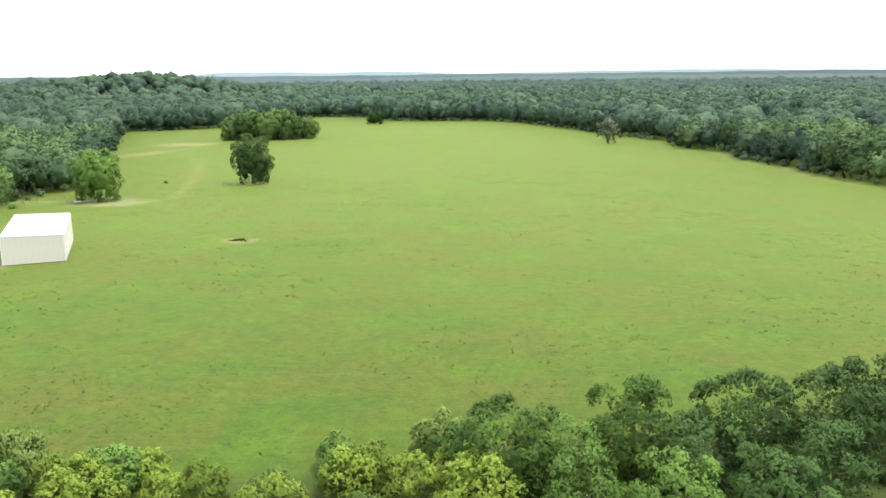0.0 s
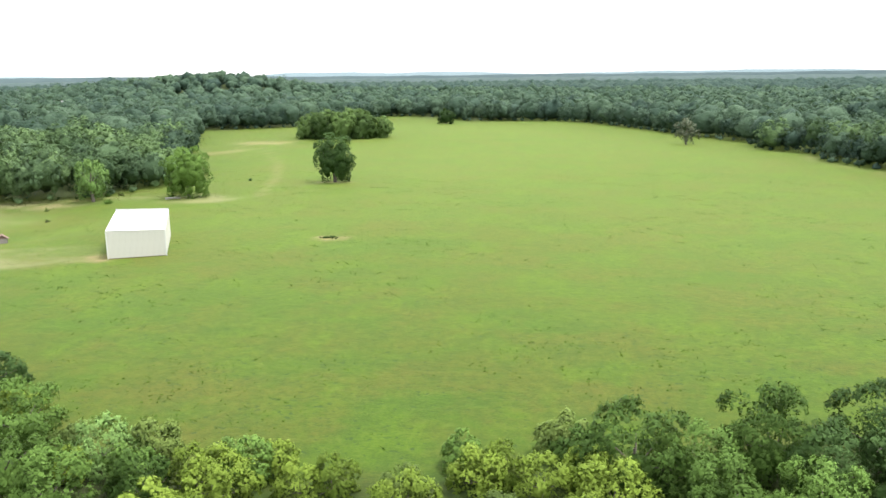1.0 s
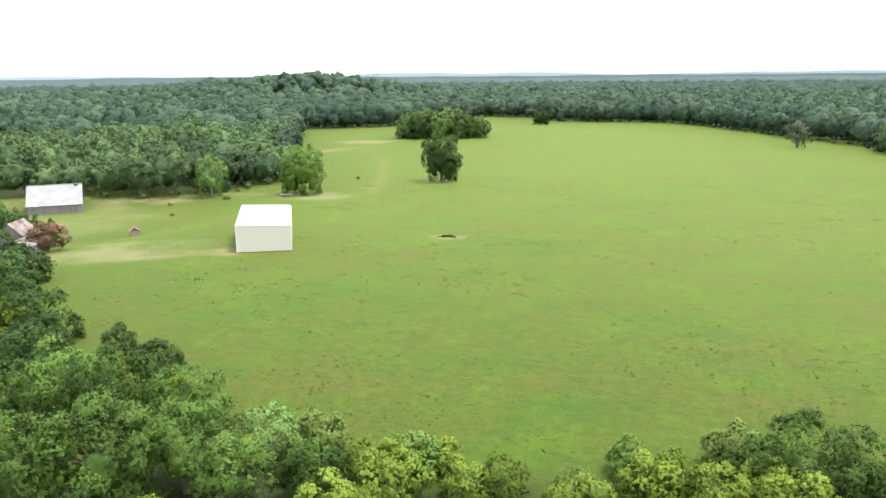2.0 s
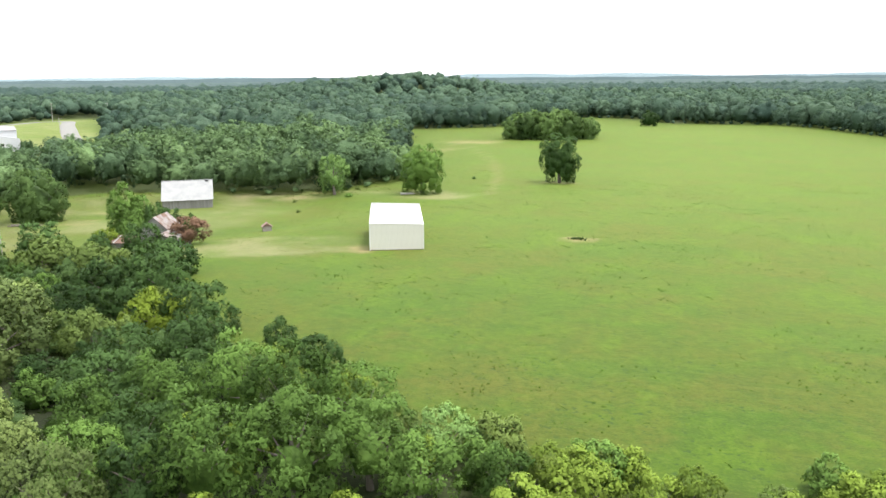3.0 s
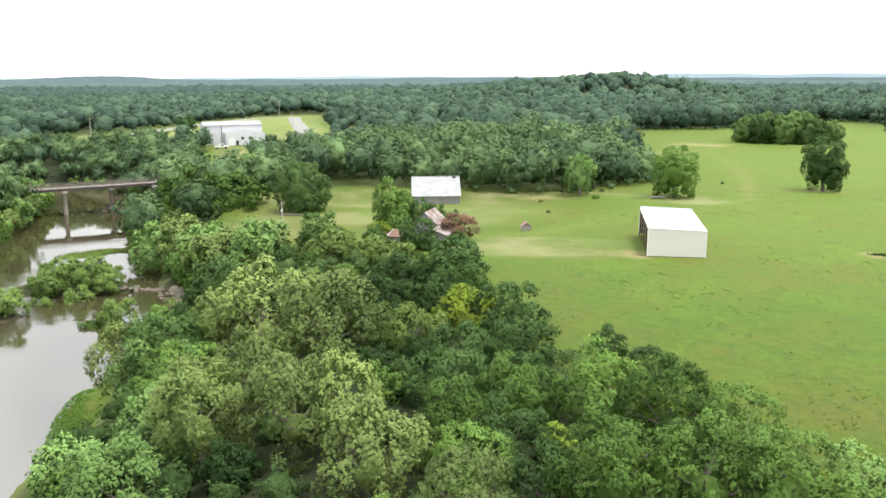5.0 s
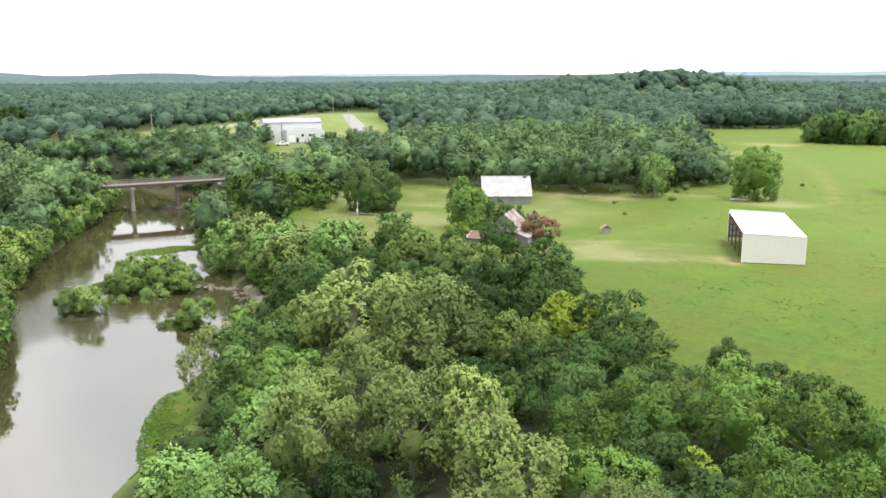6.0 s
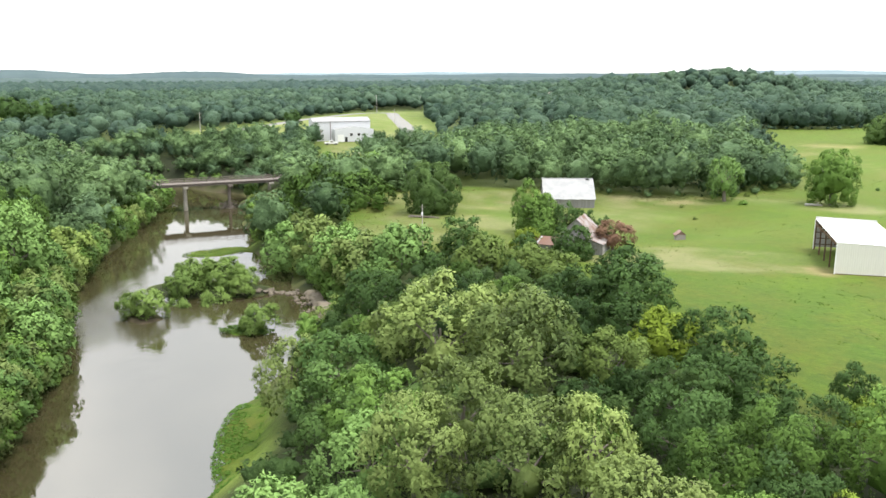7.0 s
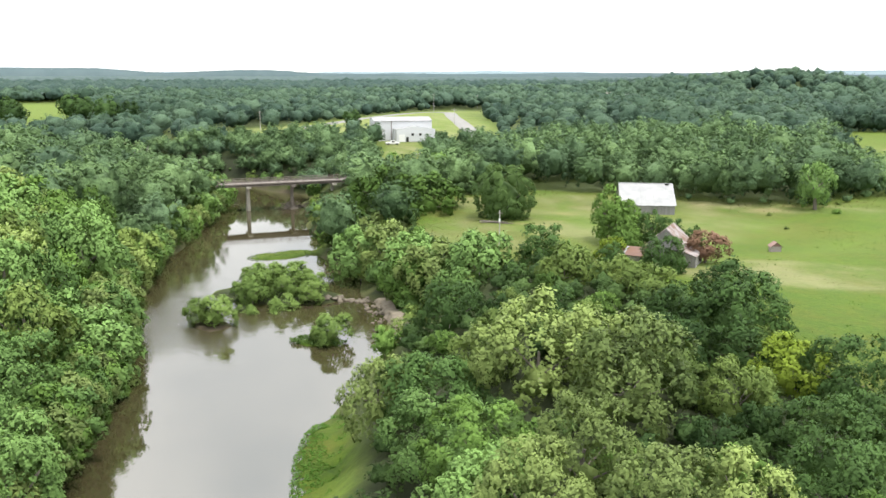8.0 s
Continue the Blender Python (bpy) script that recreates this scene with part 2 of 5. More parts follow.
def water_material():
    k = Nodes("muddy_river_water")
    w1 = k.noise(0.9, 3.0, 0.5, stretch=(1, 1, 1))
    w2 = k.noise(0.12, 2.0)
    col = k.mix(k.span(w2, 0.3, 0.7), (0.042, 0.036, 0.016), (0.054, 0.046, 0.024))
    w3 = k.noise(2.6, 3.0, 0.6, stretch=(1, 0.6, 1))
    dist = k.n.new("ShaderNodeVectorMath")
    dist.operation = "DISTANCE"
    k.l.new(k.co.outputs["Object"], dist.inputs[0])
    dist.inputs[1].default_value = (-174.0, 57.0, WATER_Z)
    near = dist.outputs["Value"]
    riffle = k.math("MULTIPLY", k.span(near, 3.0, 19.0, 0.34, 0.0), k.noise(1.5, 4.0, 0.65, stretch=(1.0, 0.55, 1)))
    calm = k.math("MULTIPLY", k.math("ADD", w1, k.math("MULTIPLY", w3, 0.4)), k.math("MULTIPLY", k.span(w2, 0.42, 0.62, 0.2, 1.0), k.span(near, 18.0, 75.0, 0.042, 0.004)))
    k.bump(k.math("ADD", calm, riffle), 1.0, 1.0)
    k.bsdf.inputs["IOR"].default_value = 2.15
    return k.finish(col, 0.025, 0.0, 1.0)


def metal_sheet(name, a, b, rust=0.0, rough=0.4, metal=0.0):
    k = Nodes(name)
    big, fine = k.noise(0.5, 4.0), k.noise(5.0, 4.0, 0.65)
    run = k.noise(1.4, 5.0, 0.6, stretch=(1.0, 1.0, 0.12))
    col = k.mix(k.span(big, 0.3, 0.7), a, b)
    col = k.mix(k.span(run, 0.5, 0.8, 0.0, 0.3), col, tuple(0.75 * c for c in a))
    if rust:
        col = k.mix(k.span(k.noise(0.7, 5.0, 0.6), 0.62 - 0.3 * rust, 0.75 - 0.2 * rust), col, k.mix(fine, (0.12, 0.058, 0.038), (0.19, 0.105, 0.068)))
    k.bump(fine, 0.08, 0.01)
    return k.finish(col, rough, metal, 0.4)


def plank_material(name, a, b):
    k = Nodes(name)
    g = k.noise(4.0, 5.0, 0.65, stretch=(1, 1, 0.12))
    col = k.mix(k.span(g, 0.3, 0.7), a, b)
    col = k.mix(k.span(k.obrand(), 0.0, 1.0, 0.0, 0.35), col, (0.10, 0.09, 0.08))
    k.bump(g, 0.4, 0.01)
    return k.finish(col, 0.85, 0.0, 0.2)


def plain_rough(name, a, b, scale=2.0, rough=0.85):
    k = Nodes(name)
    g = k.noise(scale, 5.0, 0.6)
    k.bump(g, 0.3, 0.02)
    return k.finish(k.mix(k.span(g, 0.3, 0.7), a, b), rough, 0.0, 0.3)


GROUND, WATER = ground_material(), water_material()
SHED_WALL = metal_sheet("cream_steel_cladding", (0.68, 0.66, 0.61), (0.73, 0.71, 0.66))
SHED_ROOF = metal_sheet("white_steel_roof", (0.80, 0.80, 0.78), (0.86, 0.86, 0.85), 0, 0.35)
SHED_INNER = metal_sheet("grey_inner_cladding", (0.50, 0.50, 0.50), (0.56, 0.56, 0.56))
TIMBER = plank_material("brown_timber", (0.12, 0.075, 0.045), (0.20, 0.13, 0.085))
BARN_ROOF = metal_sheet("pale_galvanised_roof", (0.26, 0.265, 0.27), (0.35, 0.35, 0.35), 0, 0.5)
GREY_PLANK = plank_material("weathered_grey_boards", (0.24, 0.235, 0.23), (0.36, 0.35, 0.34))
SHACK_ROOF = metal_sheet("rusty_sheet_roof", (0.25, 0.225, 0.22), (0.34, 0.31, 0.305), 0.65, 0.6)
RUST_ROOF = metal_sheet("rust_brown_roof", (0.13, 0.08, 0.065), (0.18, 0.11, 0.09), 0.8, 0.7)
WAREHOUSE_WALL = metal_sheet("white_steel_cladding", (0.58, 0.59, 0.61), (0.64, 0.65, 0.67))
CONCRETE = plain_rough("weathered_concrete", (0.30, 0.28, 0.24), (0.42, 0.39, 0.34), 1.2)
ROAD = plain_rough("pale_gravel_road", (0.20, 0.195, 0.18), (0.27, 0.265, 0.25), 0.8)
STEEL = plain_rough("rusted_bridge_steel", (0.14, 0.118, 0.10), (0.23, 0.20, 0.175), 3.0)
DECK = plank_material("bridge_deck_boards", (0.15, 0.125, 0.11), (0.26, 0.23, 0.21))
ROCK = plain_rough("river_rock", (0.10, 0.085, 0.065), (0.19, 0.165, 0.13), 1.5)
# near-black; also stands in for the shade inside openings
DARK = plain_rough("dark_opening", (0.02, 0.02, 0.02), (0.035, 0.033, 0.03), 2.0)
BRICK = plain_rough("grey_block", (0.30, 0.27, 0.24), (0.40, 0.36, 0.33), 6.0)
RED_TIN = plain_rough("red_painted_tin", (0.24, 0.14, 0.12), (0.31, 0.20, 0.175), 3.0, 0.6)
WHITE_PAINT = plain_rough("white_paint", (0.74, 0.74, 0.72), (0.80, 0.80, 0.79), 3.0, 0.5)
# aerial haze painted into the base colours, paler for the farthest ridge
HAZE_NEAR = plain_rough("far_ridge_haze", (0.096, 0.138, 0.148), (0.122, 0.166, 0.176), 0.01, 1.0)
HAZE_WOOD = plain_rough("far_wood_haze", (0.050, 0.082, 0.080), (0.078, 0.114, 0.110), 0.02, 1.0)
HAZE_FAR = plain_rough("farthest_ridge_haze", (0.25, 0.33, 0.37), (0.28, 0.36, 0.40), 0.004, 1.0)


# ---------------------------------------------------------------- plan of the land
RIVER = np.array([  # x, y, half width
    (20, -150, 15), (-30, -70, 15), (-70, -20, 14), (-101.2, 10.8, 11.8), (-123.2, 32.8, 11.8), (-139, 49, 14.6),
    (-157, 67, 22), (-177, 78, 20.5), (-208, 98, 16.5), (-236, 122, 13.5), (-268, 147, 13), (-298, 150, 10), (-340, 128, 9), (-400, 108, 9)], dtype=float)
FIELD = np.array([
    (140, 118), (116, 180), (98, 212), (91, 226), (89, 254), (80, 280), (84, 305), (70, 321), (73, 353), (57, 386), (38, 435),
    (12, 492), (-10, 515), (-66, 525), (-91, 570), (-127, 578), (-150, 480), (-158, 457), (-203, 432), (-165, 345), (-138, 280),
    (-109, 214), (-116, 186), (-130, 178), (-147, 175), (-175, 162), (-180, 150), (-186, 134), (-166, 112), (-146, 104), (-130, 104),
    (-112, 101), (-96, 92), (-82, 82), (-70, 73), (-56, 66), (-42, 60), (-24, 57), (0, 64), (34, 74), (85, 96)], dtype=float)
YARD = np.array([(-231, 161), (-296, 226), (-318, 222), (-330, 198), (-348, 186), (-386, 194), (-392, 258), (-424, 322), (-458, 378), (-478, 430), (-500, 500), (-450, 492), (-424, 462),
                 (-405, 408), (-350, 352), (-312, 312), (-282, 274), (-284, 248), (-288, 236), (-223, 168)], dtype=float)
FAR_FIELD = np.array([(-530, 150), (-505, 178), (-640, 262), (-838, 385), (-908, 226)], dtype=float)
ROAD_LINE = np.array([(-276, 258), (-293, 278), (-320, 302), (-358, 340), (-403, 384), (-440, 424), (-461, 438), (-472, 432), (-465, 408), (-448, 374), (-422, 324), (-399, 291), (-384, 264), (-374, 235)], dtype=float)


def inside(poly, x, y):
    hit = np.zeros(np.shape(x), dtype=bool)
    x1, y1 = poly[-1]
    for x2, y2 in poly:
        cross = ((y1 > y) != (y2 > y))
        with np.errstate(divide="ignore", invalid="ignore"):
            xi = (x2 - x1) * (y - y1) / (y2 - y1 if y2 != y1 else 1e-9) + x1
        hit ^= cross & (x < xi)
        x1, y1 = x2, y2
    return hit


def to_line(line, x, y, closed=False):
    """Distance to a polyline, and the third column of it there."""
    best, width = np.full(np.shape(x), 1e9), np.zeros(np.shape(x))
    pairs = list(zip(line[:-1], line[1:])) + ([(line[-1], line[0])] if closed else [])
    for a, b in pairs:
        ab = b[:2] - a[:2]
        t = np.clip(((x - a[0]) * ab[0] + (y - a[1]) * ab[1]) / (ab @ ab), 0, 1)
        d = np.hypot(x - a[0] - t * ab[0], y - a[1] - t * ab[1])
        near = d < best
        best = np.where(near, d, best)
        if len(a) > 2:
            width = np.where(near, a[2] + t * (b[2] - a[2]), width)
    return best, width


def bank(x, y):
    d, w = to_line(RIVER, x, y)
    return d - w - 1.2 * np.sin(x * 0.21 + 1.0) - 0.9 * np.sin(y * 0.33)


def smooth(a, b, v):
    t = np.clip((v - a) / (b - a), 0, 1)
    return t * t * (3 - 2 * t)


def blob(x, y, cx, cy, a, b, turn):
    """1 within an ellipse, falling off to 0 round it."""
    c, s = math.cos(radians(turn)), math.sin(radians(turn))
    u, v = ((x - cx) * c + (y - cy) * s) / a, (-(x - cx) * s + (y - cy) * c) / b
    return 1 - smooth(0.75, 1.25, np.hypot(u, v))


def ground_z(x, y):
    x, y = np.asarray(x, dtype=float), np.asarray(y, dtype=float)
    s = bank(x, y)
    z = np.interp(s, [-6, -1.5, 0, 1.5, 5, 13, 30], [-12.2, -11.0, -10.05, -9.0, -6.2, -2.4, 0.0])
    low = (z < -9.0)
    for cx, cy, a, b, turn, top in ((-173.5, 81.5, 13.5, 6.5, 33, -9.3), (-199.5, 102, 9.5, 5.0, 72, -9.88), (-148, 70, 5.0, 2.2, 30, -9.75),
                                    (-116.2, 44.6, 14, 3.4, 140.5, -9.7), (-167, 64, 4.5, 3.5, 0, -9.6)):
        k = blob(x, y, cx, cy, a, b, turn)
        z = np.where(low & (k > 0), np.maximum(z, -12.2 + (top + 12.2) * k), z)
    r = np.hypot(x + 30, y)
    z = z + 0.35 * np.sin(x * 0.031 + 0.4) * np.sin(y * 0.027) * smooth(10, 40, s)
    z = z - 1.3 * blob(x, y, -140, 138, 45, 30, 40) * smooth(12, 26, s)
    for cx, cy, sx, sy, top in ((-345, 810, 92, 110, 18), (-470, 860, 120, 110, 10), (-700, 830, 220, 160, 5), (-150, 980, 260, 160, 3)):
        z = z + top * np.exp(-((x - cx) / sx) ** 2 - ((y - cy) / sy) ** 2)
    z = z + 2.6 * np.exp(-((x + 355) / 105) ** 4 - ((y - 320) / 165) ** 4)
    return z + 8 * smooth(700, 2600, r)


def zat(x, y):
    return float(ground_z(np.array([x]), np.array([y]))[0])


def axis(lo, a, b, hi, step, grow):
    inner = list(np.arange(a, b, step))
    right, left, s = [b], [], step
    while right[-1] < hi:
        s *= grow
        right.append(right[-1] + s)
    s = step
    left = [a - step]
    while left[-1] > lo:
        s *= grow
        left.append(left[-1] - s)
    return np.array(left[::-1] + inner + right)


def build_ground():
    gx, gy = axis(-4900, -330, 110, 4900, 2.0, 1.18), axis(-4900, -10, 240, 4900, 2.0, 1.12)
    X, Y = np.meshgrid(gx, gy)
    x, y = X.ravel(), Y.ravel()
    z = ground_z(x, y)
    n, m = len(gx), len(gy)
    i = (np.arange(m - 1)[:, None] * n + np.arange(n - 1)[None, :]).ravel()
    me = mesh_from("ground", np.stack([x, y, z], 1), np.stack([i, i + 1, i + n + 1, i + n], 1), GROUND, smooth=True)
    s = bank(x, y)
    open_land = inside(FIELD, x, y) | inside(YARD, x, y) | inside(FAR_FIELD, x, y)
    edge = np.minimum(np.minimum(to_line(FIELD, x, y, True)[0], to_line(YARD, x, y, True)[0]), to_line(FAR_FIELD, x, y, True)[0])
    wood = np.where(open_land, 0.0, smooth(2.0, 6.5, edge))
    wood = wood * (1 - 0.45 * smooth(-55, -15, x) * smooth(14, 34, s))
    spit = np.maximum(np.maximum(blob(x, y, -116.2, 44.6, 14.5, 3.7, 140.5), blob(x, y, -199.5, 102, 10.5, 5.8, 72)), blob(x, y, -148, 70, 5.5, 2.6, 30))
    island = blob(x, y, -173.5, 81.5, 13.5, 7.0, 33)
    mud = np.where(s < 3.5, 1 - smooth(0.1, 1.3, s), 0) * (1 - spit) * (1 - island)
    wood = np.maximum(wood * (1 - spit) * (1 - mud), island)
    # dry, mown or trodden stretches
    dry = np.maximum(np.maximum(0.75 * blob(x, y, -98, 116.5, 21, 6.5, 27), 0.7 * blob(x, y, -94, 126, 17, 3, 18)), 0.9 * blob(x, y, -122, 181, 24, 6, 20))
    dry = np.maximum(dry, 0.45 * blob(x, y, -150, 165, 26, 6, 38))
    dry = np.maximum(dry, 0.8 * blob(x, y, -92, 186, 11, 8, 0))
    dry = np.maximum(dry, 0.4 * blob(x, y, -162, 124, 20, 9, 60))
    dry = np.maximum(dry, 0.5 * (1 - smooth(1, 8, edge)) * open_land * (y < 330) * (y > 125))
    dry = np.maximum(dry, 0.75 * inside(YARD, x, y))
    dry = np.maximum(dry, 0.6 * inside(FIELD, x, y) * (1 - smooth(-130, -108, x)) * (y < 200))
    bare = np.maximum(blob(x, y, -141, 353, 24, 5, -22), 0.8 * blob(x, y, -46.2, 141.5, 3.2, 2.2, 0))
    for cx, cy, a, b in ((-155, 130.5, 3.5, 1.6), (-150.5, 133, 3.0, 1.3), (-157, 147, 3.2, 1.5), (-153, 137, 2.6, 1.2), (-124, 176, 5, 2), (-120, 183, 4, 2)):
        bare = np.maximum(bare, 0.5 * blob(x, y, cx, cy, a, b, 20))
    trail = np.array([(-150, 350), (-125, 322), (-100, 268), (-86, 226), (-78, 190)], dtype=float)
    bare = np.maximum(bare, 0.36 * (1 - smooth(0.5, 1.8, to_line(trail, x, y)[0])))
    bare = np.maximum(bare, 0.8 * blob(x, y, -80, 122, 3.5, 3, 0))
    bare = np.maximum(bare, 0.9 * blob(x, y, -66.5, 219, 5, 2.2, 0))
    bare = np.maximum(bare, 0.55 * blob(x, y, -135, 303, 16, 5, 70))
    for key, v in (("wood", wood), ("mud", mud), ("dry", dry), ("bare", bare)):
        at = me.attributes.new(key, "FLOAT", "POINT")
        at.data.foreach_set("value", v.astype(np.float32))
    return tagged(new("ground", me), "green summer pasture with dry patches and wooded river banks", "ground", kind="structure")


build_ground()


def build_water():
    gx, gy = np.linspace(-420, 60, 120), np.linspace(-160, 230, 100)
    X, Y = np.meshgrid(gx, gy)
    n = len(gx)
    i = (np.arange(len(gy) - 1)[:, None] * n + np.arange(n - 1)[None, :]).ravel()
    f = np.stack([i, i + 1, i + n + 1, i + n], 1)
    cx, cy = X.ravel()[f].mean(1), Y.ravel()[f].mean(1)
    f = f[bank(cx, cy) < 6]
    me = mesh_from("water", np.stack([X.ravel(), Y.ravel(), np.full(X.size, WATER_Z)], 1), f, WATER, smooth=True)
    return tagged(new("water", me), "slow brown river water mirroring a white sky", "river", kind="structure")


build_water()

# ---------------------------------------------------------------- trees
def ico(level):
    bm = bmesh.new()
    bmesh.ops.create_icosphere(bm, subdivisions=level, radius=1.0)
    v = np.array([p.co[:] for p in bm.verts])
    f = np.array([[p.index for p in q.verts] for q in bm.faces])
    bm.free()
    return v, f


ICO = {k: ico(k) for k in (1, 2)}


def unit(v):
    return v / np.maximum(np.linalg.norm(v, axis=-1, keepdims=True), 1e-9)


# boughs, their radius, their reach, clumps on each, radius of a clump, upward stretch of a clump
CROWN_FORM = {"broad": (19, 0.29, 0.72, 6, (0.12, 0.18), 0.9), "cluster": (16, 0.29, 0.74, 6, (0.12, 0.19), 1.4), "tall": (11, 0.34, 0.66, 7, (0.12, 0.2), 1.1),
              "column": (28, 0.34, 0.64, 6, (0.11, 0.18), 0.95), "low": (9, 0.40, 0.60, 8, (0.12, 0.22), 0.95), "mid": (13, 0.31, 0.66, 5, (0.12, 0.21), 0.9),
              "far": (8, 0.36, 0.64, 4, (0.15, 0.26), 0.95), "small": (5, 0.46, 0.50, 3, (0.22, 0.34), 0.95), "dome": (1, 0.55, 0.45, 1, (0.3, 0.4), 0.95)}
# the dense inside of a crown: radius and fineness of its heart, share of the boughs and their roughness
CROWN_HEART = {"column": (0.56, 2, 0.52, 0.25), "mid": (0.60, 2, 0.54, 0.3), "far": (0.74, 2, 0.72, 0.32), "small": (0.66, 1, 0.78, 0.28), "dome": (0.86, 1, 0.9, 0.2)}


def boughs_for(r, style):
    """Boughs (centres, radii) of a crown of radius 1 round the origin, and the leaf clumps on them (centres, radii, ways outwards)."""
    n, size, reach, clumps, span, _ = CROWN_FORM[style]
    i = np.arange(n)
    h = 1 - (1.3 if style in ("small", "dome") else 1.86) * (i + 0.5) / n
    a = i * 2.39996 + r.uniform(-0.5, 0.5, n)
    # the lower boughs spread as wide as the middle ones
    q = np.where(h < 0, 1 - (0.62 if style == "column" else 0.3) * h * h, np.sqrt(np.maximum(0, 1 - (h ** 4 if style == "column" else h * h))))
    way = np.stack([q * np.cos(a), q * np.sin(a), h], 1)
    bc = way * (reach * r.uniform(0.86, 1.1, n) if style in ("column", "mid", "far") else reach * r.uniform(0.74, 1.1, n))[:, None]
    if style == "column":
        bc[:, 2] *= 1.22
    bs = size * r.uniform(0.78, 1.25, n)
    k = np.repeat(i, clumps)
    d = unit(0.75 * unit(r.normal(0, 1, (len(k), 3))) + 0.7 * way[k] + np.array([0, 0, 0.45]))
    cc, cr = bc[k] + d * bs[k][:, None] * r.uniform(0.75, 1.05, len(k))[:, None], r.uniform(*span, len(k))
    return bc, bs, way, cc, cr, d


def lumps(r, centres, radii, stretch, level, rough):
    """Rough balls in one array."""
    cv, cf = ICO[level]
    size = radii[:, None, None] * (1 + rough * r.uniform(-1, 1, (len(radii), len(cv), 1)))
    v = cv[None] * size * np.array([1, 1, stretch]) + centres[:, None]
    t = cf[None] + (np.arange(len(radii)) * len(cv))[:, None, None]
    return v.reshape(-1, 3), t.reshape(-1, 3), np.tile(cv, (len(radii), 1))


def crown_arrays(r, style, leaves, leaf):
    """Vertices, triangles and normals of one crown of radius 1: boughs carrying clumps of leaves; leaf: leaf length for that radius."""
    bc, bs, way, cc, cr, out = boughs_for(r, style)
    up = np.array([0, 0, 1.0])
    V, T, N, base = [], [], [], 0
    whole = {"mid": 0.6, "far": 0.8, "small": 0.6, "dome": 0.6}.get(style, 0.35)
    heart, fine, share, rough = CROWN_HEART.get(style, (0.40 if style == "broad" else 0.28, 1, 0.34, 0.2))
    close = style not in CROWN_HEART
    inner = [(np.array([[0, 0, -0.25 if close else 0.0]]), np.array([heart]), 1.0, fine, 0.16)]
    if not close:
        inner.append((bc, bs * share, 1.0, 1, rough))
    for c, s, stretch, level, rough in inner:
        v, t, n = lumps(r, c, s, stretch, level, rough)
        V.append(v)
        T.append(t + base)
        N.append(unit(unit(n + r.normal(0, 0.22, n.shape)) + whole * unit(v)))
        base += len(v)
    # leaves in and round the clumps, and some on the boughs between them
    lc, lr, lw = np.concatenate([cc, bc, np.zeros((1, 3))]), np.concatenate([cr, bs * 0.92, [0.62]]), np.concatenate([out, way, np.zeros((1, 3))])
    weight = np.concatenate([cr ** 2 * 1.3, 0.30 * bs ** 2, [0.65]])
    # leaves sit in sprigs that point outwards and up
    each, span = ((7, 1.0) if leaves > 7000 else (3, 0.8)) if close else (1, 0.0)
    k = r.choice(len(lr), size=int(leaves * 3.0 / each), p=weight / weight.sum())
    d = unit(unit(r.normal(0, 1, (len(k), 3))) + 0.3 * up + 0.5 * lw[k])
    p = lc[k] + d * np.array([1, 1, CROWN_FORM[style][5]]) * (lr[k] * (0.62 + 0.42 * r.random(len(k)) ** 0.7))[:, None]
    keep = np.ones(len(p), dtype=bool)
    for j in range(len(bs)):
        keep &= np.linalg.norm(p - bc[j], axis=1) > bs[j] * (0.5 if close else 0.66)
    # the shaded underside is thinner
    keep &= r.random(len(p)) < np.where(p[:, 2] > -0.25, 1.0, 0.65 if close else 1.0 if style == "column" else 0.8)
    k = np.repeat(k[keep], each)[:leaves]
    twig = np.repeat(unit(d + (0.7 if style == "cluster" else 0.35) * up + r.normal(0, 0.3, d.shape))[keep], each, axis=0)[:leaves]
    p, d = np.repeat(p[keep], each, axis=0)[:leaves], np.repeat(d[keep], each, axis=0)[:leaves]
    p = p + span * leaf * (twig * r.uniform(-0.4, 1.1, len(p))[:, None] + r.normal(0, 0.34, p.shape))
    n = unit(0.8 * d + 0.45 * up + r.normal(0, 0.34, d.shape))
    u = unit(np.cross(n, r.normal(0, 1, n.shape)))
    v = unit(np.cross(n, u))
    ln = leaf * r.uniform(0.7, 1.4, len(p))[:, None]
    wd = ln * r.uniform(0.5, 0.8, len(p))[:, None]
    tri = np.stack([p - u * ln * 0.5, p + u * ln * 0.25 - v * wd * 0.55, p + u * ln * 0.5 + v * wd * 0.45 - up * ln * 0.12], 1).reshape(-1, 3)
    soft = unit(0.40 * d + 0.60 * lw[k] + whole * unit(p) + 0.12 * n)
    V.append(tri)
    N.append(np.repeat(soft, 3, axis=0))
    # every leaf turns its upper side outwards
    tt = tri.reshape(-1, 3, 3)
    back = (np.cross(tt[:, 1] - tt[:, 0], tt[:, 2] - tt[:, 0]) * soft).sum(1) < 0
    idx = base + np.arange(len(p) * 3).reshape(-1, 3)
    idx[back] = idx[back][:, ::-1]
    T.append(idx)
    return np.concatenate(V), np.concatenate(T), np.concatenate(N)


def crown_mesh(name, kind, seed, style, leaves, leaf):
    r = np.random.default_rng(seed)
    v, t, n = crown_arrays(r, style, leaves, leaf)
    return mesh_from(name, v, [t], LEAF[kind], n, True)


STYLE = {"oak": "broad", "dark": "broad", "poplar": "cluster", "lightoak": "cluster", "yellow": "broad", "bright": "low", "olive": "low",
         "rust": "low", "shrub": "low", "greytree": "tall", "lone": "column", "loneoak": "column", "clump": "column"}
CROWNS = {}


